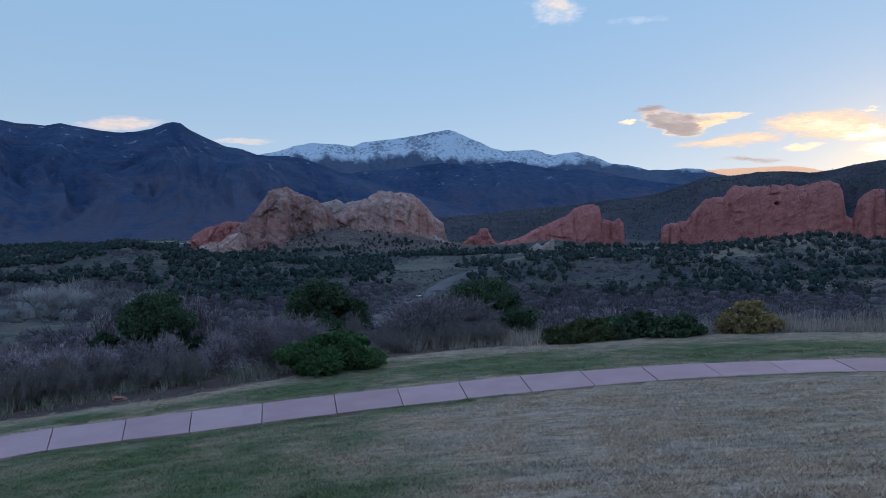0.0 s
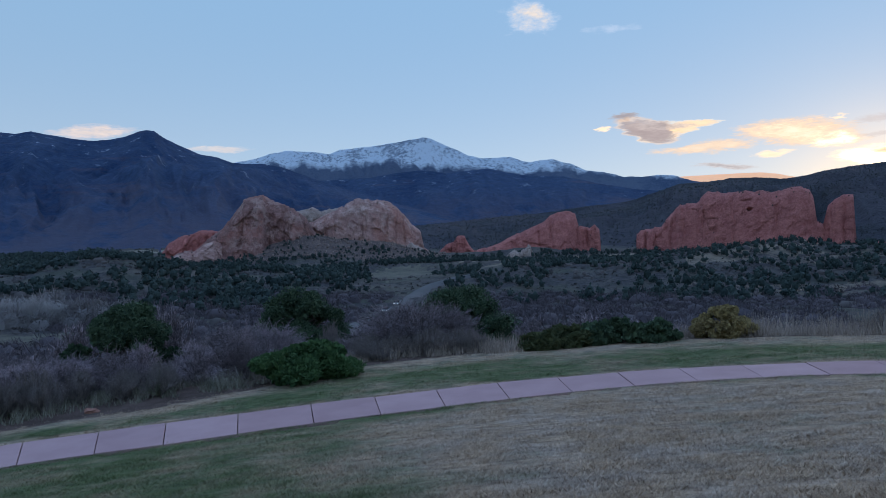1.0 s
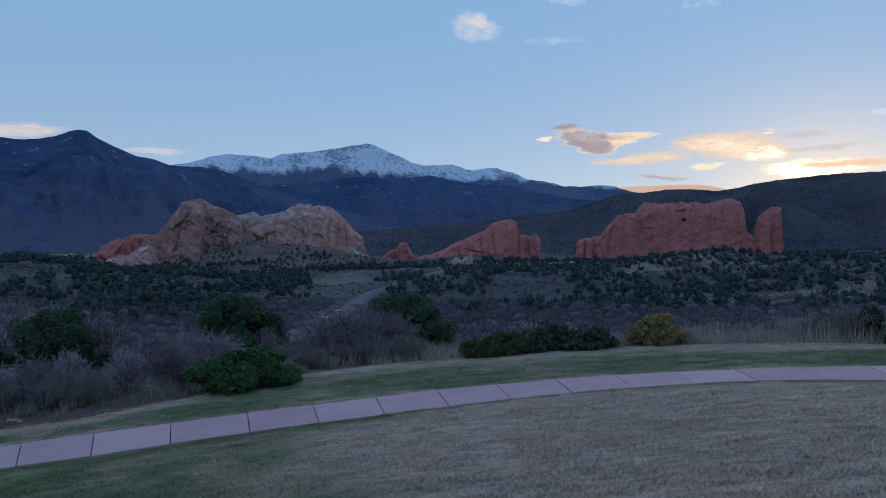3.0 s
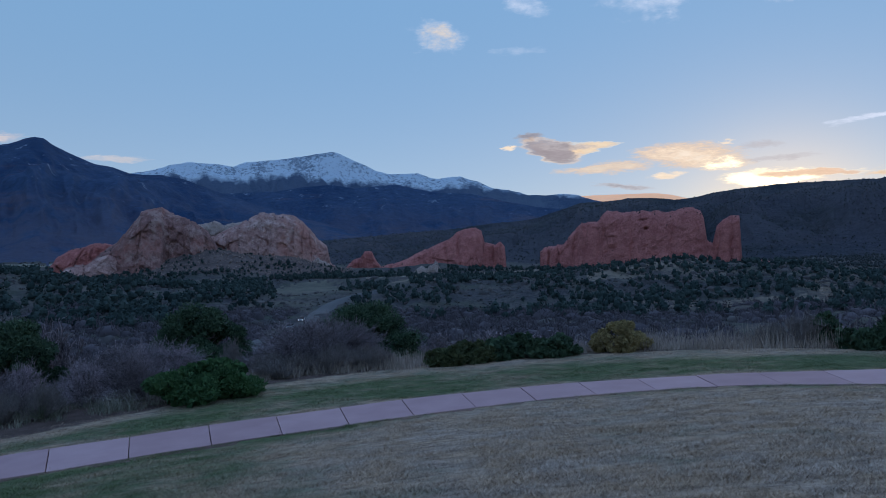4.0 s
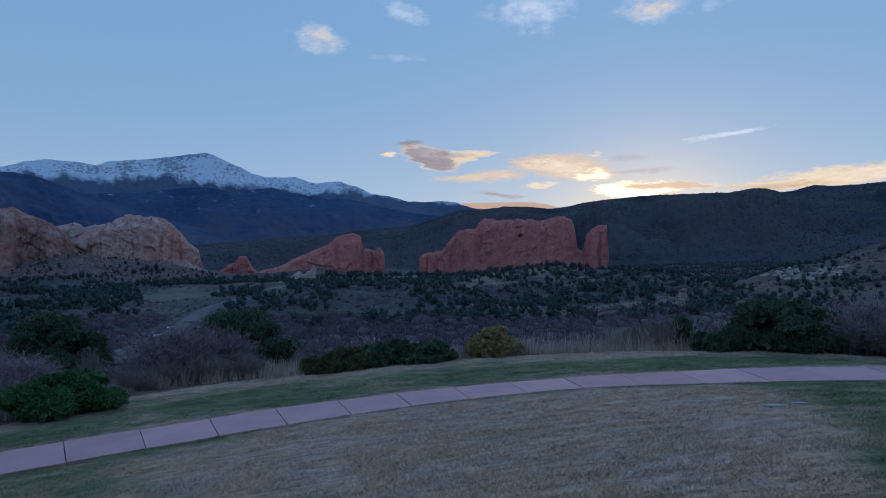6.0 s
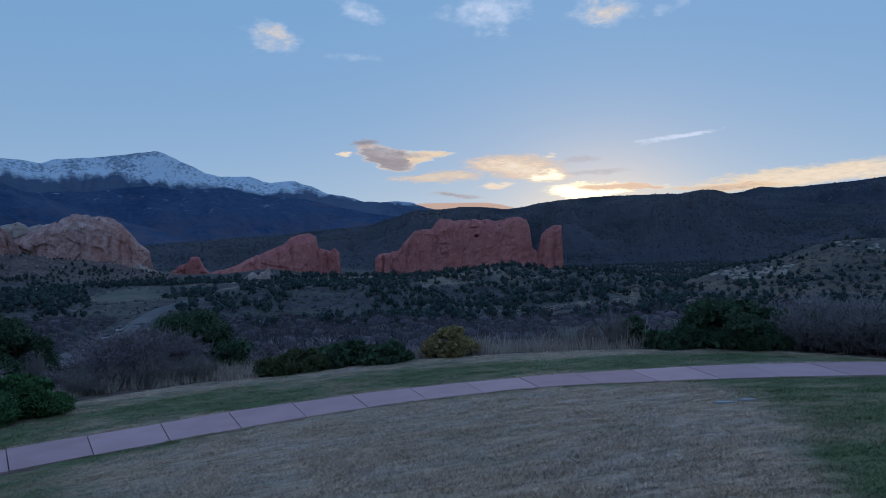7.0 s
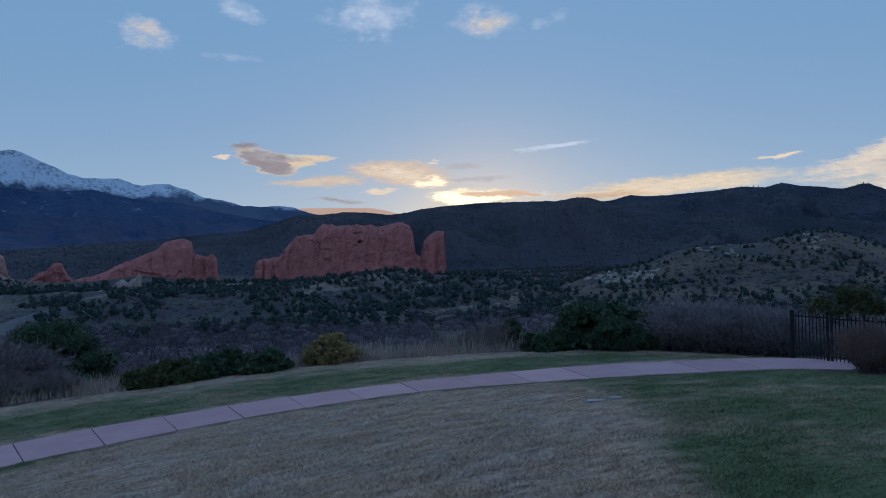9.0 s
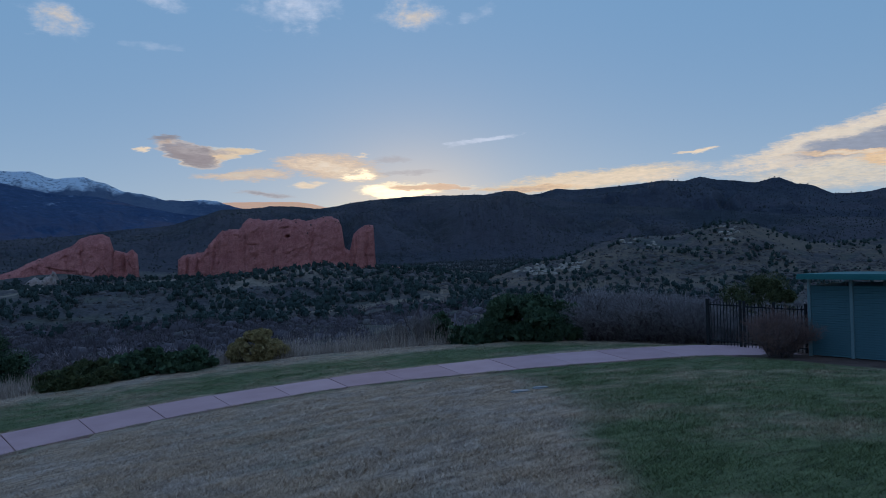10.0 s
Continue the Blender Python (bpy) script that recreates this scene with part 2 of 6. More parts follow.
def turf_colour(m, gain, chance=None):
    """Matted dormant grass: tan, grey and brown strands, with greener patches."""
    patch, drift, streak, grain = m.noise(0.30, 4), m.noise(1.1, 5, 0.65), m.noise(4.2, 5, 0.68, (0.55, 1.9, 1)), m.noise(26, 4, 0.7)
    tone = m.math("ADD", m.math("MULTIPLY", streak, 0.66), m.math("MULTIPLY", grain, 0.34))
    if chance is not None:
        tone = m.math("ADD", m.math("MULTIPLY", tone, 0.6), m.math("ADD", 0.10, m.math("MULTIPLY", chance, 0.20)))
    shade = lambda c: tuple(q * gain for q in c)
    tan = m.mix(m.ramp(tone, 0.38, 0.64), shade((0.165, 0.106, 0.070)), shade((0.64, 0.46, 0.32)))
    ashen = m.mix(m.ramp(tone, 0.38, 0.64), shade((0.185, 0.132, 0.102)), shade((0.62, 0.48, 0.38)))
    tan = m.mix(m.ramp(drift, 0.42, 0.62), tan, ashen)
    lush = m.mix(m.ramp(tone, 0.36, 0.66), shade((0.036, 0.056, 0.021)), shade((0.190, 0.215, 0.098)))
    share = m.math("ADD", m.math("SUBTRACT", m.attribute("green"), 0.07), m.math("MULTIPLY", m.math("SUBTRACT", patch, 0.5), 1.5))
    share = m.math("ADD", share, m.math("ADD", m.math("MULTIPLY", m.math("SUBTRACT", drift, 0.5), 1.4), m.math("MULTIPLY", m.math("SUBTRACT", tone, 0.5), 0.7)))
    return m.mix(m.ramp(share, 0.2, 0.85), tan, lush), grain


def lawn_material():
    m = Nodes("lawn_turf", 0.95)
    colour, grain = turf_colour(m, 0.90)
    earth = m.mix(m.ramp(m.noise(1.2, 5, 0.65), 0.35, 0.65), (0.062, 0.038, 0.032), (0.135, 0.088, 0.074))
    edge = m.math("ADD", m.attribute("bare"), m.math("MULTIPLY", m.math("SUBTRACT", m.noise(2.5, 5, 0.7), 0.5), 1.4))
    m.bump(grain, 0.8, 0.04)
    return m.done(m.mix(m.ramp(edge, 0.35, 0.65), colour, earth))


def scrub_ground_material(name, gain, warm=1.0, open_from=0.60):
    """Dry grass and stony soil between low brush, in patches of many sizes."""
    m = Nodes(name, 0.95)
    patch, tuft, speck, grain = m.noise(0.018, 5), m.noise(0.11, 5, 0.65), m.noise(0.55, 4, 0.7), m.noise(2.5, 4, 0.65)
    bare = m.mix(m.ramp(grain, 0.2, 0.8), (0.074 * gain * warm, 0.065 * gain, 0.056 * gain / warm), (0.150 * gain * warm, 0.126 * gain, 0.104 * gain / warm))
    brushy = m.mix(m.ramp(speck, 0.35, 0.65), (0.026, 0.024, 0.028), (0.072, 0.063, 0.070))
    sage = m.mix(m.ramp(grain, 0.3, 0.7), (0.036, 0.040, 0.034), (0.072, 0.074, 0.058))
    brushy = m.mix(m.ramp(m.noise(0.045, 4), 0.48, 0.62), brushy, sage)
    both = m.math("ADD", m.math("MULTIPLY", tuft, 0.45), m.math("ADD", m.math("MULTIPLY", speck, 0.38), m.math("MULTIPLY", patch, 0.45)))
    m.bump(m.math("ADD", tuft, m.math("MULTIPLY", speck, 0.5)), 0.8, 1.2)
    return m.done(m.mix(m.ramp(both, open_from, open_from + 0.16), brushy, bare))


def mountain_material(name, wood, bare, snow_from=None, ruddy=0.0, specks=0.0, broad=0.45, thick_woods=0.0, crown=0.22):
    m = Nodes(name, 0.95)
    big, fine, tiny = m.noise(0.0045, 6, 0.6), m.noise(0.025, 6, 0.65), m.noise(0.10, 5, 0.7)
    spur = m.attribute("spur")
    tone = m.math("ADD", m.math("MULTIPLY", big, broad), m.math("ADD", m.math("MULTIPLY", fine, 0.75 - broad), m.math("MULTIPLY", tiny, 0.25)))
    # relief shading put into the tone: spurs lighter, gullies darker
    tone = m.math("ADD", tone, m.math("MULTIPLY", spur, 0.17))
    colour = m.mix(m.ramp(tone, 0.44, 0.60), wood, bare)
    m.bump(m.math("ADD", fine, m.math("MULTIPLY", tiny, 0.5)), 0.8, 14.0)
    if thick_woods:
        # gaps in the crown noise are coloured darker
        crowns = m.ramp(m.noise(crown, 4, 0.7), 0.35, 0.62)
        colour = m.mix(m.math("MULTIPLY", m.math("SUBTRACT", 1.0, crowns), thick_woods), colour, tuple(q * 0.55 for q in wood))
    if ruddy:
        # open red slopes low down, blued with painted haze, and level red benches
        band = m.noise(0.006, 5, 0.6, (0.5, 0.5, 4.0))
        slope = m.math("ADD", m.noise(0.008, 5, 0.65), m.math("MULTIPLY", spur, 0.22))
        below = m.math("SUBTRACT", 1.0, m.ramp(m.height(), 70.0, 250.0))
        colour = m.mix(m.math("MULTIPLY", m.ramp(band, 0.58, 0.68), ruddy), colour, (0.15, 0.092, 0.098))
        colour = m.mix(m.math("MULTIPLY", m.math("MULTIPLY", m.ramp(slope, 0.45, 0.60), below), ruddy * 2.2, True), colour, (0.098, 0.084, 0.118))
    if specks:
        drift = m.noise(0.018, 6, 0.75, (1, 1, 0.5))
        high = m.ramp(m.height(), 140.0, 420.0)
        colour = m.mix(m.math("MULTIPLY", m.ramp(drift, 0.605, 0.67), m.math("MULTIPLY", high, specks)), colour, (0.42, 0.47, 0.56))
    if snow_from is not None:
        # the snow line sinks to the north and runs down the gullies
        place = m.t.nodes.new("ShaderNodeSeparateXYZ")
        m.t.links.new(m.where, place.inputs[0])
        sunk = m.math("MULTIPLY", m.ramp(place.outputs[0], 150.0, 950.0), 60.0)
        rill = m.noise(0.02, 6, 0.7, (1, 1, 0.8))
        line = m.math("ADD", m.math("SUBTRACT", m.height(), snow_from), sunk)
        line = m.math("ADD", line, m.math("ADD", m.math("MULTIPLY", spur, -95.0), m.math("MULTIPLY", m.math("SUBTRACT", rill, 0.5), 70.0)))
        cover = m.ramp(line, -12.0, 36.0)
        crag = m.noise(0.05, 7, 0.74, (1, 1, 0.45))
        wide = m.noise(0.006, 4, 0.6)
        bare_rock = m.math("ADD", m.math("ADD", crag, m.math("MULTIPLY", spur, 0.05)), m.math("MULTIPLY", m.math("SUBTRACT", wide, 0.5), 0.5))
        cover = m.math("MULTIPLY", cover, m.math("SUBTRACT", 1.0, m.math("MULTIPLY", m.ramp(bare_rock, 0.50, 0.62), 0.72)))
        # snow tinted blue to carry the distance haze
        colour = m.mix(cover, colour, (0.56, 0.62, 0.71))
    return m.done(colour)


def cliff_material(name, dark, light, cream=None, rust=None, dip=0.0):
    """Bedded sandstone: mottled blocks, tilted beds, dark seams and a few hanging stains."""
    m = Nodes(name, 0.95)
    turn = m.t.nodes.new("ShaderNodeVectorRotate")
    turn.rotation_type = "Y_AXIS"
    m.put(turn.inputs["Vector"], m.where)
    turn.inputs["Angle"].default_value = radians(dip)
    bedded = turn.outputs[0]
    streak = m.noise(0.16, 6, 0.7, (1, 1, 0.14))
    beds = m.noise(0.07, 5, 0.65, (0.35, 0.35, 2.2), bedded)
    block = m.noise(0.035, 5, 0.6)
    grain = m.noise(0.7, 6, 0.75)
    mid = m.noise(0.15, 5, 0.7)
    tone = m.math("ADD", m.math("MULTIPLY", streak, 0.16), m.math("ADD", m.math("MULTIPLY", mid, 0.36), m.math("ADD", m.math("MULTIPLY", grain, 0.26), m.math("MULTIPLY", beds, 0.22))))
    body = m.mix(m.ramp(tone, 0.43, 0.58), dark, light)
    if cream:
        body = m.mix(m.math("MULTIPLY", m.ramp(m.math("ADD", block, m.math("MULTIPLY", m.math("SUBTRACT", tone, 0.5), 1.1)), 0.50, 0.62), 0.6), body, cream)
    if rust:
        stain = m.noise(0.020, 5, 0.65, (1, 1, 0.8))
        body = m.mix(m.math("MULTIPLY", m.ramp(m.math("ADD", stain, m.math("MULTIPLY", m.math("SUBTRACT", grain, 0.5), 0.5)), 0.50, 0.62), 0.7), body, rust)
    for source, scale, span, deep in ((bedded, 0.045, (0.5, 0.5, 1.8), 0.30), (m.where, 0.06, (1.5, 1.5, 0.4), 0.30)):
        joint = m.noise(scale, 5, 0.62, span, source)
        crack = m.ramp(m.math("ABSOLUTE", m.math("SUBTRACT", joint, 0.5)), 0.0, 0.010)
        body = m.mix(m.math("MULTIPLY", m.math("SUBTRACT", 1.0, crack), deep), body, tuple(q * 0.4 for q in dark))
    m.bump(m.math("ADD", m.math("MULTIPLY", streak, 0.5), m.math("ADD", mid, m.math("MULTIPLY", grain, 0.6))), 1.0, 3.0)
    return m.done(body)


LAWN, SCRUB_GROUND, PALE_SCRUB = lawn_material(), scrub_ground_material("scrub_ground", 1.0), scrub_ground_material("pale_stony_ground", 1.7, 1.10, 0.54)
DULL_SCRUB = scrub_ground_material("dull_stony_ground", 1.0, 1.14, 0.55)
SOIL = two_scale("red_garden_soil", (0.050, 0.030, 0.024), (0.12, 0.075, 0.058), 0.5, 9, bump=0.7, depth=0.04)
SLAB = Nodes("pink_concrete", 0.85)
_a, _b = SLAB.noise(1.2, 4), SLAB.noise(60, 5, 0.7)
SLAB.bump(_b, 0.25, 0.004)
_tone = SLAB.math("ADD", SLAB.ramp(SLAB.math("ADD", SLAB.math("MULTIPLY", _a, 0.7), SLAB.math("MULTIPLY", _b, 0.3)), 0.2, 0.8), SLAB.math("MULTIPLY", SLAB.math("SUBTRACT", SLAB.chance(), 0.5), 0.5))
SLAB = SLAB.done(SLAB.mix(_tone, (0.37, 0.215, 0.225), (0.51, 0.32, 0.33)))
BEDDING = two_scale("path_bedding", (0.03, 0.025, 0.022), (0.07, 0.055, 0.05), 2, 20)
# the blue of distance haze is mixed into these mountain and hill colours
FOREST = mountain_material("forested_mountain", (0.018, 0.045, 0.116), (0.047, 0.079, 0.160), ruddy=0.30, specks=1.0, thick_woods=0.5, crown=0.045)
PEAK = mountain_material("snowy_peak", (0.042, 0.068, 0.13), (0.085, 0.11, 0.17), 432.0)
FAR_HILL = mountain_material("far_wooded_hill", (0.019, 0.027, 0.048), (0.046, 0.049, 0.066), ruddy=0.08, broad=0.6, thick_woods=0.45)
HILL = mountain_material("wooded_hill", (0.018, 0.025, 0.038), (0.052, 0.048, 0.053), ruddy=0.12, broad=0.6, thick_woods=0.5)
# last sunlight on the ridge is put in as orange base colour and emission
FAR_RIDGE = two_scale("far_glowing_ridge", (0.80, 0.40, 0.22), (0.88, 0.50, 0.30), 0.004, 0.03, bump=0)
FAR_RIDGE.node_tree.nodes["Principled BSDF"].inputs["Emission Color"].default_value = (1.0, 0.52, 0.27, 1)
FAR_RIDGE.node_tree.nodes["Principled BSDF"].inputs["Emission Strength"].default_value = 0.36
RED_ROCK = cliff_material("red_sandstone", (0.37, 0.118, 0.108), (0.59, 0.228, 0.200), dip=28)
BROWN_ROCK = cliff_material("brown_pink_sandstone", (0.200, 0.096, 0.086), (0.40, 0.212, 0.186), (0.53, 0.35, 0.305), (0.36, 0.136, 0.108), dip=-38)
PALE_ROCK = cliff_material("pale_pink_sandstone", (0.33, 0.178, 0.158), (0.62, 0.38, 0.335), (0.73, 0.53, 0.475), (0.47, 0.205, 0.165), dip=-25)
CREAM_ROCK = cliff_material("cream_sandstone", (0.33, 0.235, 0.205), (0.55, 0.425, 0.375), dip=-35)
TALUS = two_scale("pink_talus", (0.052, 0.039, 0.037), (0.160, 0.112, 0.101), 0.09, 0.7, bump=0.9, depth=0.8, spread=(0.36, 0.64))
ASPHALT = two_scale("asphalt", (0.085, 0.08, 0.085), (0.13, 0.122, 0.128), 0.05, 2, bump=0.2)
MEADOW = two_scale("dry_meadow", (0.060, 0.054, 0.044), (0.150, 0.132, 0.100), 0.06, 0.8, spread=(0.38, 0.62))

# ---- the land ----
def part(name, bm, material, parent=None, label=""):
    """Links a bmesh as one mesh object, under a thing or a part."""
    me = bpy.data.meshes.new(name)
    bm.to_mesh(me)
    bm.free()
    return link(name, me, material, parent, label)


def link(name, me, material, parent=None, label="", smooth=False):
    if material is not None:
        me.materials.append(material)
    ob = new(name, me)
    if parent is not None:
        ob.parent = parent
    if label:
        ob["label"] = label
    if smooth:
        me.polygons.foreach_set("use_smooth", [True] * len(me.polygons))
    return ob


def sheet_mesh(name, points, smooth=True):
    """A mesh from a grid of points, rows x columns x 3."""
    rows, cols = points.shape[:2]
    i = np.arange(rows * cols).reshape(rows, cols)
    quads = np.stack([i[:-1, :-1], i[:-1, 1:], i[1:, 1:], i[1:, :-1]], -1).reshape(-1, 4)
    return raw_mesh(name, points.reshape(-1, 3), quads, smooth)


def raw_mesh(name, verts, faces, smooth=False):
    me = bpy.data.meshes.new(name)
    faces = np.asarray(faces, dtype=np.int32)
    verts = np.asarray(verts, dtype=np.float32)
    n, k = faces.shape
    me.vertices.add(len(verts))
    me.vertices.foreach_set("co", verts.ravel())
    me.loops.add(n * k)
    me.loops.foreach_set("vertex_index", faces.ravel())
    me.polygons.add(n)
    me.polygons.foreach_set("loop_start", np.arange(0, n * k, k, dtype=np.int32))
    if smooth:
        me.polygons.foreach_set("use_smooth", np.ones(n, dtype=bool))
    me.update(calc_edges=True)
    me.validate()
    return me


def smoothstep(a, b, x):
    t = np.clip((x - a) / (b - a), 0, 1)
    return t * t * (3 - 2 * t)


class Lattice:
    """Smooth value noise in the plane, for whole arrays."""

    def __init__(self, seed):
        self.table = np.random.default_rng(seed).random((256, 256))

    def plain(self, x, y):
        xi, yi = np.floor(x).astype(int), np.floor(y).astype(int)
        fx, fy = x - xi, y - yi
        fx, fy = fx * fx * (3 - 2 * fx), fy * fy * (3 - 2 * fy)
        g = lambda a, b: self.table[a & 255, b & 255]
        top = g(xi, yi) * (1 - fx) + g(xi + 1, yi) * fx
        low = g(xi, yi + 1) * (1 - fx) + g(xi + 1, yi + 1) * fx
        return top * (1 - fy) + low * fy - 0.5

    def rough(self, x, y, octaves=5, gain=0.5):
        total, size = 0, 1.0
        for k in range(octaves):
            total = total + size * self.plain(x * 2**k + 17 * k, y * 2**k - 9 * k)
            size *= gain
        return total

    def ridged(self, x, y, octaves=5, gain=0.5):
        total, size = 0, 1.0
        for k in range(octaves):
            total = total + size * (0.5 - 2 * np.abs(self.plain(x * 2**k + 31 * k, y * 2**k + 13 * k)))
            size *= gain
        return total


    def facets(self, x, y):
        """Tilted flat facets of uneven size, as broken rock has them."""
        g = lambda a, b: self.table[a & 255, b & 255]
        xi, yi = np.floor(x).astype(int), np.floor(y).astype(int)
        nearest, total = np.full(x.shape, 9.0), np.zeros(x.shape)
        for dx in (-1, 0, 1):
            for dy in (-1, 0, 1):
                a, b = xi + dx, yi + dy
                ox, oy = x - a - g(a, b), y - b - g(a + 57, b + 113)
                d = ox * ox + oy * oy
                flat = g(a + 31, b + 7) - 0.5 + 1.5 * ox * (g(a + 91, b + 23) - 0.5) + 1.5 * oy * (g(a + 11, b + 67) - 0.5)
                total = np.where(d < nearest, flat, total)
                nearest = np.minimum(d, nearest)
        return total


FIELD = Lattice(7)

# the footpath: bearing, inner edge, outer edge, level
WAY_AZ = [-60, -36, -28.9, -23.9, -19.2, -14.1, -8.4, -3.3, 1.6, 6.5, 11.3, 16.2, 20.9, 24.9, 29.3, 36.9, 45.5, 53.0, 57.5, 62]
WAY_IN = [16.9, 16.8, 16.7, 16.2, 15.8, 15.7, 15.7, 15.85, 16.1, 16.45, 16.95, 17.45, 17.9, 18.4, 18.95, 19.2, 19.45, 20.2, 20.9, 21.2]
WAY_OUT = [18.8, 18.7, 18.65, 18.1, 17.8, 17.55, 17.6, 17.7, 18.0, 18.45, 18.8, 19.25, 19.7, 20.1, 20.6, 21.1, 21.9, 22.7, 23.0, 22.6]
WAY_Z = [-0.8, -0.65, -0.52, -0.40, -0.30, -0.20, -0.11, -0.04, 0.02, 0.08, 0.14, 0.21, 0.27, 0.32, 0.37, 0.51, 0.68, 0.78, 0.81, 0.83]
EDGE_AZ = [-60, -31, -20.6, -12.5, -4.3, 5, 19, 30.7, 38, 45, 50, 54, 62]
EDGE_R = [21, 21, 20.3, 21.1, 23.4, 24.8, 26.3, 27.5, 27.2, 26.3, 25.2, 24.2, 23.4]


def level_of(az, table_az, table):
    return np.interp(az, table_az, table)


# valley floor by distance, and the hills on it: bearing, distance, height, spread in degrees, spread in metres
FLOOR_R = [22, 26, 32, 40, 55, 80, 120, 200, 300, 450, 550, 700, 850, 1100, 1500, 2500, 4900]
FLOOR_Z = [-0.3, -0.7, -1.6, -2.7, -5.0, -8.6, -13, -18.0, -19.2, -18.4, -17.4, -14.5, -11, -6, 0, 0, 0]
KNOLLS = [
    (-34, 470, 9, 9, 120), (-23.3, 470, 14, 4.5, 110), (-17, 430, 8.5, 5, 90), (-9, 470, 4, 4, 80), (-48, 400, 16, 12, 120),
    (6.5, 520, 7, 4.5, 110), (15, 480, 6.0, 6, 110), (22, 480, 8.0, 5, 110), (28, 500, 11.5, 5.5, 110), (35, 470, 9, 4, 100),
    (50, 640, 30, 4.6, 130), (58, 660, 38, 4.5, 140), (66, 640, 16, 5, 120), (43.5, 560, 8, 2.5, 80), (80, 600, 20, 9, 140),
    (-9.5, 830, 30, 4.0, 75), (-2.8, 830, 17, 3.6, 60), (9, 840, 8, 3, 50),
]


def ground_z(x, y):
    x, y = np.asarray(x, float), np.asarray(y, float)
    r, az = np.hypot(x, y), np.degrees(np.arctan2(x, y))
    inner, outer, flat = (level_of(az, WAY_AZ, q) for q in (WAY_IN, WAY_OUT, WAY_Z))
    rim = level_of(az, EDGE_AZ, EDGE_R)
    top = EYE - 1.65
    s = np.clip(r / inner, 0, 1)
    lawn = top + (flat - top) * (0.72 * s + 0.28 * s * s * (3 - 2 * s))
    strip = flat - 0.15 * np.clip((r - outer) / np.maximum(rim - outer, 0.5), 0, 1)
    near = np.where(r < inner, lawn, strip)
    near = near + 0.05 * FIELD.rough(x * 0.25, y * 0.25, 3) * smoothstep(1, 5, np.abs(r - (inner + outer) / 2))
    far = np.interp(r, FLOOR_R, FLOOR_Z)
    far = far + (flat + 0.2) * (1 - smoothstep(30, 70, r))
    for a, d, h, sa, sr in KNOLLS:
        far = far + h * np.exp(-(((az - a) / sa) ** 2) - ((r - d) / sr) ** 2)
    rugged = smoothstep(30, 300, r) * (1 - smoothstep(1500, 2500, r))
    far = far + rugged * (5.0 * FIELD.rough(x * 0.012, y * 0.012, 5) + 1.2 * FIELD.ridged(x * 0.05, y * 0.05, 3))
    far = far + 0.3 * FIELD.rough(x * 0.3, y * 0.3, 3) * smoothstep(25, 40, r)
    behind = np.abs(az) > 100
    blend = smoothstep(rim - 0.3, rim + 5.0, r)
    return np.where(behind, np.where(r < 40, top - 0.02 * r, top - 0.8 - 0.01 * (r - 40)), near * (1 - blend) + far * blend)


def green_share(x, y):
    """How green the turf is: along the footpath and to the north-east, less on the dry slope."""
    r, az = np.hypot(x, y), np.degrees(np.arctan2(x, y))
    inner, outer = level_of(az, WAY_AZ, WAY_IN), level_of(az, WAY_AZ, WAY_OUT)
    rim = level_of(az, EDGE_AZ, EDGE_R)
    strip = smoothstep(outer, outer + 0.6, r) * (1 - 0.75 * smoothstep(0.45, 0.9, (r - outer) / np.maximum(rim - outer, 0.5)))
    verge = np.exp(-((inner - r) / 0.8) ** 2) * (r < inner) * 0.45
    north = smoothstep(42, 51, az + 0.6 * (r - 12)) * (r < inner)
    left = 0.66 * smoothstep(8, -15, az - 1.2 * (r - 12)) * (r < inner)
    patch = 0.7 * np.exp(-(((az + 4) / 11) ** 2) - ((r - 7.2) / 1.8) ** 2)
    return np.clip(patch + 0.06 + 0.80 * strip + verge + 0.88 * north + left, 0, 1.0)


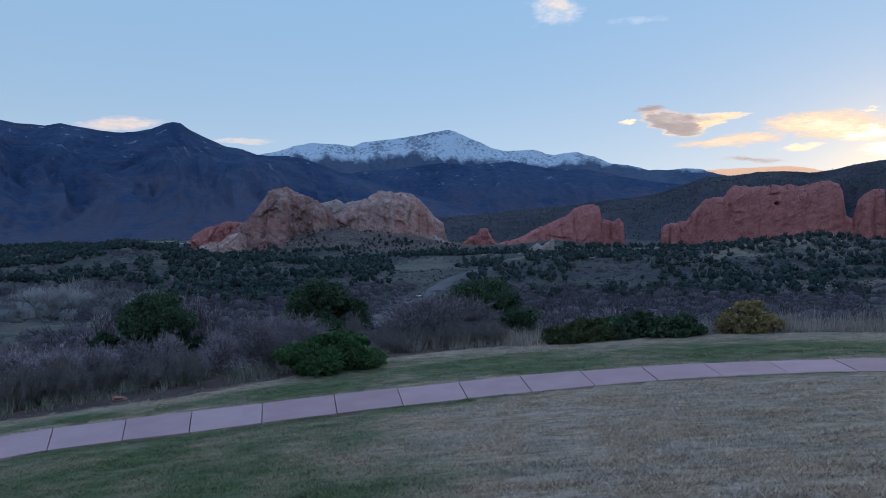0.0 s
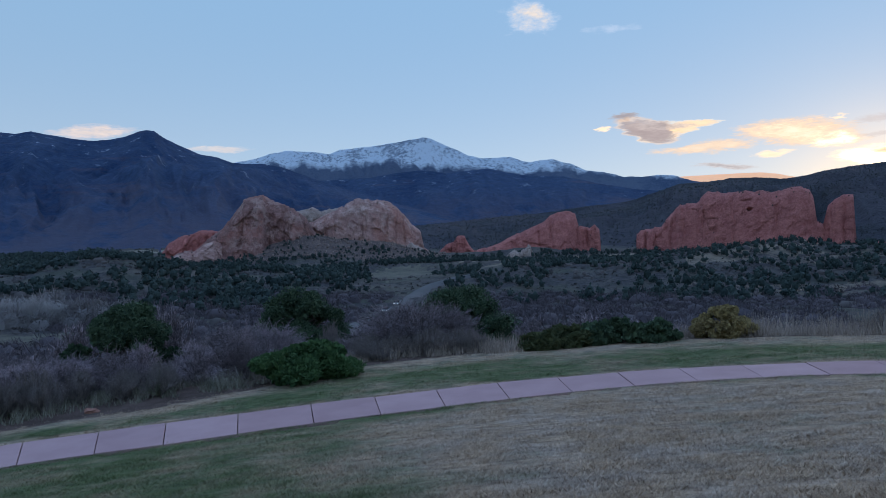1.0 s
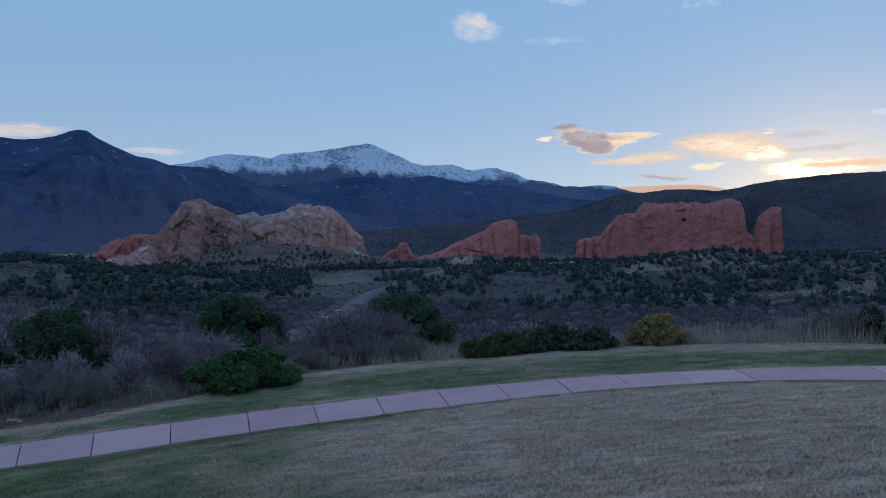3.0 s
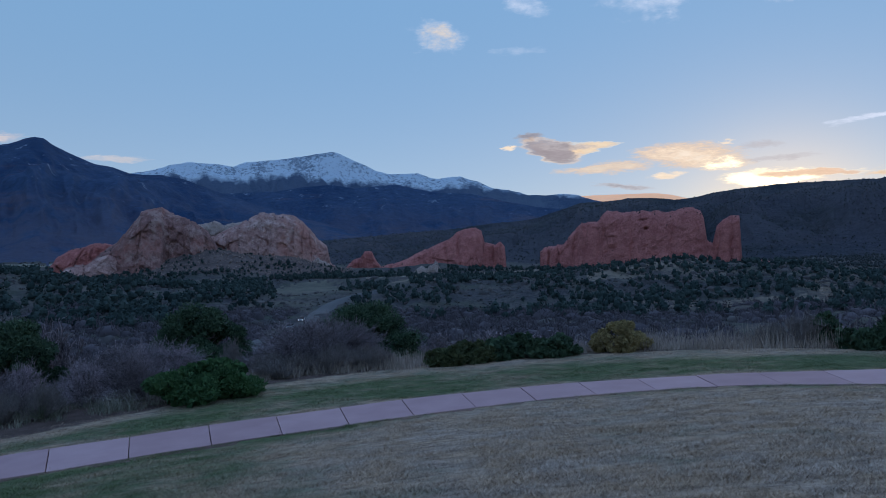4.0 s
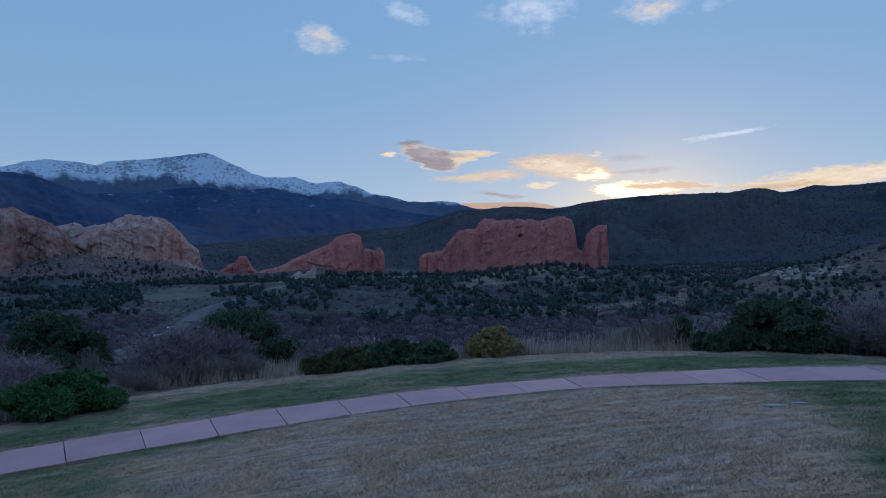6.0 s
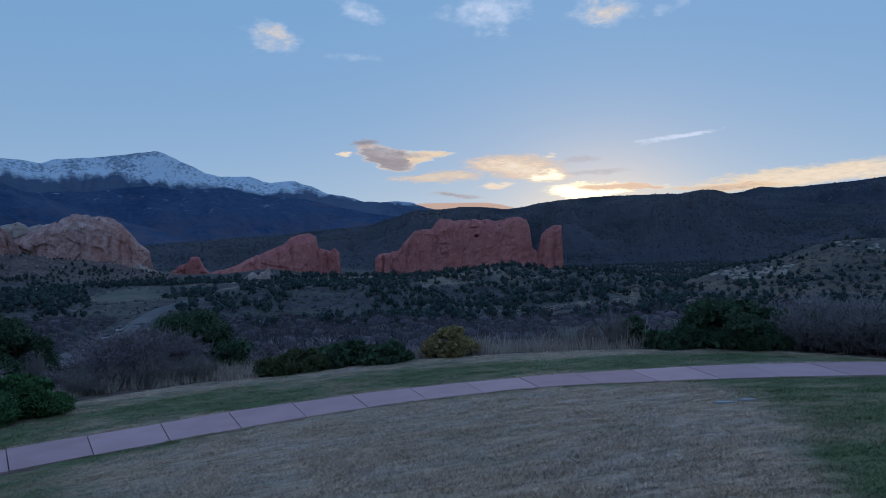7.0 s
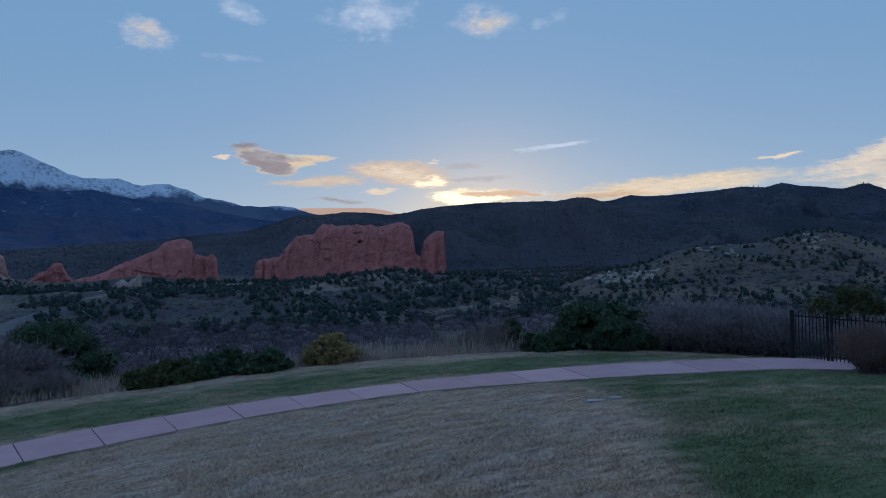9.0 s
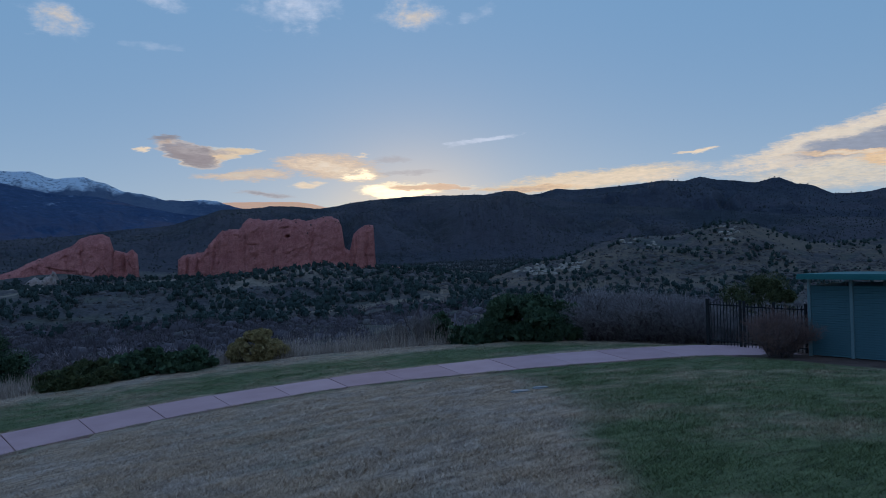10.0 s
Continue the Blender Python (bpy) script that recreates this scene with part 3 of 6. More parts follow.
def build_ground():
    az = np.concatenate([np.arange(-180, -60, 5.0), np.arange(-60, 100, 0.25), np.arange(100, 180.1, 5.0)])
    r = np.concatenate([np.arange(0.05, 30, 0.4), np.geomspace(30, 1600, 280), np.linspace(1700, 4900, 12)])
    A, R = np.meshgrid(np.radians(az), r)
    X, Y = R * np.sin(A), R * np.cos(A)
    pts = np.stack([X, Y, ground_z(X, Y)], -1)
    # the footpath lies in a shallow bed
    deg = np.degrees(A)
    bed = (R > level_of(deg, WAY_AZ, WAY_IN) - 0.1) & (R < level_of(deg, WAY_AZ, WAY_OUT) + 0.1) & (deg > -58) & (deg < 60)
    pts[..., 2] -= np.where(bed, 0.12, 0.0)
    me = sheet_mesh("ground", pts)
    ob = link("ground", me, LAWN)
    for m in (SOIL, SCRUB_GROUND, BEDDING, MEADOW, PALE_SCRUB, TALUS, DULL_SCRUB):
        me.materials.append(m)
    share = me.attributes.new("green", "FLOAT", "POINT")
    share.data.foreach_set("value", green_share(X, Y).ravel().astype(np.float32))
    limit = level_of(deg, EDGE_AZ, EDGE_R)
    limit = np.where(deg > 56, np.minimum(limit, np.interp(deg, [56, 57, 58, 63, 67, 90], [99, 21.2, 20.4, 19.2, 18.4, 17.5])), limit)
    soil = me.attributes.new("bare", "FLOAT", "POINT")
    soil.data.foreach_set("value", smoothstep(limit - 0.5, limit + 0.5, R).ravel().astype(np.float32))
    mid = lambda q: (q[:-1, :-1] + q[1:, 1:]) / 2
    mr, ma = mid(R), mid(deg)
    wob = 0.5 * FIELD.rough(mid(X) * 0.5, mid(Y) * 0.5, 4)
    rim = level_of(ma, EDGE_AZ, EDGE_R) + 1.2 * wob
    rim = np.where(ma > 57, np.minimum(rim, np.interp(ma, [57, 58, 63, 67, 90], [21.2, 20.4, 19.2, 18.4, 17.5])), rim)
    kind = np.where(mr < rim + 9, 0, 2)
    stony = (ma > 3) & (mr > 330 + 60 * wob) & (mr < 760) & (FIELD.rough(mid(X) * 0.01 + 8, mid(Y) * 0.01, 4) + 0.25 * (ma > 20) > 0.02)
    kind = np.where(stony, np.where(ma > 36 + 6 * wob, 7, 5), kind)
    kind = np.where((ma > -16) & (ma < 2) & (mr > 735 + 30 * wob) & (mr < 1000), 6, kind)
    kind = np.where((mr > 214 + 16 * wob) & (mr < 226 + 16 * wob) & (ma < -24.6 + 2 * wob) & (ma > -36), 4, kind)
    kind = np.where(((ma + 1.8) / 3.6) ** 2 + ((mr - 500) / 75) ** 2 < 1 + 2 * wob, 4, kind)
    me.polygons.foreach_set("material_index", kind.ravel().astype(np.int32))
    me.update()
    return tagged(ob, "dormant tan and green lawn falling to a brush-covered valley", "ground", kind="structure")


build_ground()


SLOPES = {}


def ridge(name, label, crest, distance, foot_run, foot_z, material, seed, rugged=1.0, step=0.1, rows=46, jag=0.0, trees=0.0, spurs=0.16):
    """A mountain: its crest by bearing and angle of height, falling to a foot nearer by foot_run metres."""
    rng = Lattice(seed)
    az = np.arange(crest[0][0], crest[-1][0] + 1e-6, step)
    el = np.interp(az, [c[0] for c in crest], [c[1] for c in crest])
    top = EYE + distance * np.tan(np.radians(el))
    arc = np.radians(az) * distance
    top = top + jag * rng.rough(arc / 60, arc * 0 + 3.3, 5)
    if trees:
        top = top + trees * np.abs(rng.rough(arc / 7, arc * 0 + 9.1, 3))
    s = np.concatenate([[-0.5, -0.2, -0.05], np.linspace(0, 1, rows)])
    S, T = np.meshgrid(s, top, indexing="ij")
    _, ARC = np.meshgrid(s, arc, indexing="ij")
    f = np.clip(S, 0, 1)
    drift = 0.7 * rng.rough(ARC / (foot_run * 0.6), S * 2.2, 4)
    wave = 0.75 * rng.ridged(ARC / (foot_run * 0.34) + drift, S * 0.55, 2, 0.5) + 0.5 * rng.ridged(ARC / (foot_run * 0.13) + 1.4 * drift, S * 1.6 + 5, 4, 0.6)
    Z = foot_z + (T - foot_z) * (1 - f) ** 1.25
    Z = Z + rugged * (T - foot_z) * spurs * 2.2 * wave * (np.sin(np.pi * np.clip(f, 0, 1)) ** 1.5)
    Z = np.where(S < 0, T + (T - foot_z) * S * 1.2, Z)
    Rr = distance - foot_run * f - np.where(S < 0, S, 0) * foot_run
    A = np.radians(np.broadcast_to(az, S.shape))
    pts = np.stack([Rr * np.sin(A), Rr * np.cos(A), Z], -1)
    SLOPES[name] = pts[3:]
    me = sheet_mesh(name, pts)
    mark = me.attributes.new("spur", "FLOAT", "POINT")
    mark.data.foreach_set("value", wave.ravel().astype(np.float32))
    return tagged(link(name, me, material), label, "mountain", kind="structure")


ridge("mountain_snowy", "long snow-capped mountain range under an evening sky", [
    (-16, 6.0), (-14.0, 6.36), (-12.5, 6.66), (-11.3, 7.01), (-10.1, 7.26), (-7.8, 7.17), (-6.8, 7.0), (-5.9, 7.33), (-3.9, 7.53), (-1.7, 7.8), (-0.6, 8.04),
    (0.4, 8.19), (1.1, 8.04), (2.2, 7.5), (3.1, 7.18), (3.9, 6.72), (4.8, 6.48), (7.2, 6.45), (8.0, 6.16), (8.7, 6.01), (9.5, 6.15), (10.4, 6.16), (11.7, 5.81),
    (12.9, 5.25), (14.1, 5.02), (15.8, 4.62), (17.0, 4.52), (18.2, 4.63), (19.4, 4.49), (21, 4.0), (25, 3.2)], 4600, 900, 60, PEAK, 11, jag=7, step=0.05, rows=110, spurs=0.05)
ridge("backdrop_glowing_ridge", "distant ridge given its own orange glow for the last sun", [
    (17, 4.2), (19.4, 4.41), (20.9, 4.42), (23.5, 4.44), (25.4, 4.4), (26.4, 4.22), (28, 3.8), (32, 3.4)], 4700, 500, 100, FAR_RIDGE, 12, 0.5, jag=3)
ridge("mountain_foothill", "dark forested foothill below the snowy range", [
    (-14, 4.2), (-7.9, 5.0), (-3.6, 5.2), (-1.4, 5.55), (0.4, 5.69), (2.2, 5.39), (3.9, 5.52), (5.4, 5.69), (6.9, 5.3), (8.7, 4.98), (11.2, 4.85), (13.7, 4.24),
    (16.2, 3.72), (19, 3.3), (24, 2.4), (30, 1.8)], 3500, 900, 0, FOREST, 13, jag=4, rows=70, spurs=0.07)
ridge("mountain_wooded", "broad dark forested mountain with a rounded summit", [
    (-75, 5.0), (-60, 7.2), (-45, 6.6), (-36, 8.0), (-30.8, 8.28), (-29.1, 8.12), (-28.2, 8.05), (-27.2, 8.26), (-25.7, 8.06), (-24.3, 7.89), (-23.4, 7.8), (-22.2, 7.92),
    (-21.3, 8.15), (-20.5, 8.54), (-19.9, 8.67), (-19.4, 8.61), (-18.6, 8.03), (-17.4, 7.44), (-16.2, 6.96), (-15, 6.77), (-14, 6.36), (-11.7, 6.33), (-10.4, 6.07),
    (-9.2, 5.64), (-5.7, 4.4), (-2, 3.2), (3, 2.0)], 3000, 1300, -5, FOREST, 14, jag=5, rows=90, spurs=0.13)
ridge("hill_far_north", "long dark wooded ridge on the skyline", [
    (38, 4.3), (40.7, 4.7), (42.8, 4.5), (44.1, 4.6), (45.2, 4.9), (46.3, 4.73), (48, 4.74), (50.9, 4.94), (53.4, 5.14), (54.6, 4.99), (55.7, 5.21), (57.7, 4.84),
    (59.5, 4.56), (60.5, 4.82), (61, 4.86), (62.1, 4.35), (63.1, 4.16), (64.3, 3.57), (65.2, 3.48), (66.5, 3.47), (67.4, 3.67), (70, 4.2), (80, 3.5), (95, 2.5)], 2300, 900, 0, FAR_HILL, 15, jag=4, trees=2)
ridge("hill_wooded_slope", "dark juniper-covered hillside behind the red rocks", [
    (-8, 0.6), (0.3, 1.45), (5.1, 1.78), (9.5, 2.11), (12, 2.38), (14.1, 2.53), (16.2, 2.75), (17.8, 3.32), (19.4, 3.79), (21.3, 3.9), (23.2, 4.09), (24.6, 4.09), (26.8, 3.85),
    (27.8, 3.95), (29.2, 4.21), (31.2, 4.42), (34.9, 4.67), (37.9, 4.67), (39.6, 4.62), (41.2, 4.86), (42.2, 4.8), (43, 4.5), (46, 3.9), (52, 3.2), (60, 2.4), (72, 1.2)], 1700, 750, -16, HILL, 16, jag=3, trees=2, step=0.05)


# ---- the great rocks ----
LEDGES = []


def rock_fin(name, label, crest, distance, foot, thick, material, seed, parent=None, slant=0.0, step=0.045, flute=3.0, lean=0.25, plan=(), clefts=(), holes=(), cracks=10, blunt=14, crag=1.0, dip=0.0):
    """A standing slab of rock: crest by bearing and angle of height, with a battered, faceted face, clefts and hollows. plan: how far the face stands out, by bearing."""
    rng = Lattice(seed)
    az = np.arange(crest[0][0], crest[-1][0] + 1e-6, step)
    far = distance + slant * (az - az.mean())
    top = EYE + far * np.tan(np.radians(np.interp(az, [c[0] for c in crest], [c[1] for c in crest])))
    arc = np.radians(az) * distance
    top = top + crag * (1.6 * rng.rough(arc / 11, arc * 0 + 1.7, 5, 0.65) + 1.5 * rng.facets(arc / 7, arc * 0 + 4.4) + 0.8 * rng.facets(arc / 2.4, arc * 0 + 8.1))
    top = np.maximum(top, foot + 0.5)
    v = np.linspace(0, 1, 84)
    V, TOP = np.meshgrid(v, top, indexing="ij")
    _, ARC = np.meshgrid(v, arc, indexing="ij")
    _, FAR = np.meshgrid(v, far, indexing="ij")
    Z = foot + (TOP - foot) * V
    c, s = math.cos(radians(dip)), math.sin(radians(dip))
    P, Q = ARC * c + Z * s, Z * c - ARC * s
    warp = 0.35 * rng.rough(ARC / 40, Z / 40, 3)
    rounded = np.sqrt(np.clip(1 - V**blunt, 0, 1))
    relief = flute * (1.7 * rng.facets(P / 30 + warp, Q / 38 - warp) + 0.85 * rng.facets(P / 11 + 2 * warp, Q / 8 + 3) + 0.40 * rng.facets(P / 4.2, Q / 3.0 + warp)
                      + 0.7 * rng.rough(ARC / 50, Z / 60, 3) + 0.35 * rng.ridged(ARC / 12 + 2 * warp, Z / 60, 3) + 0.30 * rng.rough(ARC / 5, Z / 4, 3))
    if plan:
        relief = relief + np.interp(np.degrees(ARC / distance) + 0.5 * warp, [q[0] for q in plan], [q[1] for q in plan]) * (1.1 - 0.5 * V)
    gen = np.random.default_rng(seed)
    cuts = [(np.radians(a) * distance, w, d) for a, w, d in clefts]
    cuts += [(gen.uniform(arc[0], arc[-1]), gen.uniform(0.8, 2.2), gen.uniform(0.8, 2.6)) for _ in range(cracks)]
    for at, w, d in cuts:
        wander = at + 5.0 * rng.rough(Z / 26 + at, Z * 0 + 0.7, 3)
        relief = relief - d * np.exp(-(((ARC - wander) / w) ** 2)) * smoothstep(0.15, 0.45, V + 0.2 * rng.plain(ARC / 9, Z / 9))
    for a, e, wide, high, deep in holes:
        at, up = np.radians(a) * distance, EYE + distance * math.tan(radians(e))
        relief = relief - deep * np.exp(-((((ARC - at) / wide) ** 2 + ((Z - up) / high) ** 2) ** 2))
    front = FAR - thick * (0.25 + lean * (1 - V)) * rounded - relief * np.minimum(1, 5 * (1 - V) + 0.10)
    back = FAR + thick * (0.25 + lean * (1 - V)) * rounded + 3
    A = np.radians(np.broadcast_to(az, V.shape))
    face = np.stack([front * np.sin(A), front * np.cos(A), Z], -1)
    # ledges where a bush can root
    rise = np.gradient(face[..., 2], axis=0) / (np.abs(np.gradient(front, axis=0)) + 1e-3)
    rows, cols = np.nonzero((rise < 1.1) & (V > 0.2) & (V < 0.985))
    pick = gen.permutation(len(rows))[: int(len(az) * 0.10)]
    LEDGES.append(face[rows[pick], cols[pick]])
    pts = np.concatenate([face, np.stack([back * np.sin(A), back * np.cos(A), Z], -1)[::-6]])
    if parent is None:
        return tagged(link(name, sheet_mesh(name, pts), material), label, "rock formation")
    return link(name, sheet_mesh(name, pts - np.array(parent.location)), material, parent, label)


def rock_group(label, az, r):
    """An empty at the foot of a great rock, for its parts."""
    ob = new("rock_formation")
    ob.location = (r * math.sin(radians(az)), r * math.cos(radians(az)), -26)
    return tagged(ob, label, "rock formation")


massif = rock_group("pale pink and cream sandstone massif with two summits", -9, 850)
rock_fin("summit", "brown-pink sandstone summit split by a dark cleft", [
    (-18.9, -1.6), (-18.65, -0.69), (-18.17, -0.24), (-16.76, 0.0), (-16.0, 0.7), (-14.72, 1.63), (-13.8, 2.85), (-13.23, 3.6), (-12.0, 3.98), (-11.55, 3.82), (-10.4, 3.29), (-9.3, 2.75), (-8.7, 2.2), (-8.1, 1.2), (-7.2, 0.0), (-6, -1.2)],
    845, -26, 70, BROWN_ROCK, 21, massif, slant=-3.0, flute=2.8, lean=0.5, plan=((-18.9, 6), (-15.5, 10), (-12.4, 26), (-11.75, 22), (-11.5, 4), (-9.6, 8), (-8.6, -4), (-6, -12)),
    clefts=((-11.7, 2.2, 9), (-13.6, 1.6, 3), (-10.3, 1.6, 3), (-15.2, 1.6, 3)), cracks=14, crag=0.9, dip=-38)
rock_fin("saddle", "cream sandstone ridge closing the gap between the summits", [
    (-10.4, 1.0), (-9.6, 2.6), (-8.8, 2.82), (-8.2, 2.97), (-7.6, 2.7), (-7.0, 2.82), (-6.2, 2.9), (-5.4, 2.6), (-4.6, 1.2)], 925, -26, 40, CREAM_ROCK, 31, massif, flute=2.6, cracks=5, crag=0.8, dip=-25)
rock_fin("buttress", "broad pale pink sandstone buttress with a sloping shoulder", [
    (-9.2, 0.2), (-8.8, 1.6), (-8.2, 1.9), (-7.4, 2.35), (-6.6, 2.7), (-5.8, 3.06), (-4.7, 3.6), (-3.7, 3.5), (-2.7, 3.42), (-2.15, 3.3), (-1.2, 2.27), (-0.6, 1.52), (0.04, 1.11), (0.32, -0.26), (0.8, -0.7), (1.2, -1.6)],
    880, -26, 64, PALE_ROCK, 26, massif, slant=4.0, flute=2.4, lean=0.42, plan=((-9.2, -14), (-6.5, 4), (-4.4, 10), (-1.9, 16), (-1.2, 8), (0.2, -8), (1.2, -14)),
    clefts=((-7.2, 1.8, 4), (-1.3, 1.8, 5), (-4.2, 1.4, 2)), cracks=14, crag=0.9, dip=-25)
rock_fin("slab", "low pale pink sandstone slab leaning against the summit", [
    (-18.9, -1.7), (-18.6, -0.8), (-18.1, -0.34), (-16.9, -0.15), (-16.1, 0.45), (-15.4, 0.55), (-14.6, 0.3), (-14.0, -0.3), (-13.5, -1.7)], 818, -26, 30, PALE_ROCK, 28, massif, flute=2.4, lean=0.6, cracks=6, crag=0.6, dip=-35)
rock_fin("foot", "narrow cream sandstone foot of the buttress", [
    (-1.9, -1.6), (-1.3, -0.35), (-0.7, 0.1), (-0.1, -0.2), (0.5, -0.6), (1.1, -0.85), (1.5, -1.7)], 858, -26, 24, CREAM_ROCK, 29, massif, flute=2.2, lean=0.5, cracks=4, crag=0.6, dip=-30)
rock_fin("rock_formation", "low rust-red rock slab beside the pale massif", [
    (-20.3, -1.6), (-19.4, -0.54), (-18.58, 0.52), (-17.78, 1.05), (-16.9, 1.2), (-16.36, 1.44), (-15.75, 1.39), (-14.6, 1.2), (-13, 0.2)], 900, -26, 40, RED_ROCK, 22, flute=2.6, crag=0.8, dip=30)

pair = rock_group("red sandstone rock rising to a blunt top", 10, 880)
rock_fin("ridge_slab", "", [
    (3.9, -1.6), (4.22, -0.69), (5.32, -0.41), (6.24, -0.08), (7.5, 0.51), (8.59, 0.96), (9.45, 1.29), (9.97, 1.79), (10.87, 2.16), (11.59, 2.22), (12.0, 1.99), (12.25, 1.1), (12.6, 0.1), (12.9, -1.6)],
    880, -28, 50, RED_ROCK, 23, pair, flute=1.4, lean=0.45, plan=((4, -6), (9, 2), (11.0, 14), (11.6, 10), (12.9, -12)), clefts=((10.3, 1.6, 3), (9.2, 1.4, 3)), cracks=6, crag=0.7, dip=28)
rock_fin("end_block", "", [
    (12.0, -1.6), (12.1, 0.7), (12.25, 1.05), (12.62, 0.95), (13.04, 0.85), (13.46, 1.1), (13.8, 0.7), (13.88, -0.4), (13.92, -1.6)], 868, -28, 34, RED_ROCK, 33, pair, flute=1.1, clefts=((12.9, 1.2, 3),), cracks=3, crag=0.5, blunt=24)
rock_fin("rock_formation", "small red rock pinnacle", [(1.2, -1.5), (1.46, -0.77), (2.04, -0.12), (2.61, 0.04), (2.93, 0.56), (3.46, 0.55), (3.79, -0.16), (4.13, -0.6), (4.8, -1.6)], 900, -28, 30, RED_ROCK, 24, flute=2.2, crag=0.6)

wall = rock_group("massive red sandstone wall with a tower beyond a deep notch", 24, 800)
rock_fin("rock_wall", "", [
    (16.45, -1.4), (16.52, 0.34), (16.93, 0.59), (17.73, 0.73), (18.33, 0.8), (18.73, 1.41), (19.72, 2.37), (20.81, 2.46), (21.66, 3.24), (22.79, 3.1), (23.9, 3.13), (24.99, 3.16), (26.06, 3.03), (27.12, 3.21),
    (27.81, 3.25), (28.32, 3.03), (28.55, 2.44), (28.74, 0.82), (29.1, 0.6), (29.3, -0.2), (29.4, -1.6)], 800, -28, 50, RED_ROCK, 25, wall, slant=-3.0, flute=1.15, lean=0.32,
    plan=((16.4, -6), (17.6, 2), (18.2, -3), (20, 3), (24, 7), (27.6, 5), (28.5, -2), (29.4, -10)), clefts=((17.25, 1.2, 5), (17.9, 1.0, 3), (19.0, 1.4, 2.5), (26.2, 1.4, 1.6)),
    holes=((24.43, 1.75, 2.2, 1.5, 7), (24.2, 2.40, 5.0, 0.7, 3), (21.8, 1.2, 6.0, 0.8, 2)), cracks=7, crag=0.75, dip=24, blunt=20)
rock_fin("tower", "", [
    (28.9, -1.6), (29.0, 0.5), (29.14, 0.69), (29.42, 1.83), (29.82, 2.27), (30.32, 2.55), (30.97, 2.52), (31.02, 1.5), (31.1, -0.6), (31.2, -1.6)], 786, -28, 40, RED_ROCK, 34, wall, flute=0.9, lean=0.3, clefts=((29.6, 1.0, 2),), cracks=3, crag=0.5, dip=24, blunt=26)
rock_fin("rock_formation", "low dark red rocks beyond the great wall", [(31.0, -1.4), (31.4, -0.7), (32.0, -0.55), (33.0, -0.8), (34.2, -1.0), (35.5, -1.5)], 860, -28, 30, RED_ROCK, 27, cracks=3)
rock_fin("rock_formation", "low cream rock outcrop among trees before the red rock", [(6.2, -1.5), (6.9, -0.95), (7.4, -0.72), (7.8, -0.78), (8.2, -0.55), (8.55, -0.52), (8.65, -0.9), (9.2, -1.5)], 770, -26, 24, CREAM_ROCK, 35, flute=2.6, lean=0.3, cracks=9, crag=1.5, dip=-20)
rock_fin("rock_formation", "low cream rock slab at the foot of the great wall", [(25.0, -1.4), (25.4, -0.7), (26.4, -0.45), (27.2, -0.36), (27.9, -0.42), (28.3, -0.8), (28.7, -1.4)], 745, -26, 20, CREAM_ROCK, 36, flute=1.6, lean=0.5, cracks=4, crag=0.6)

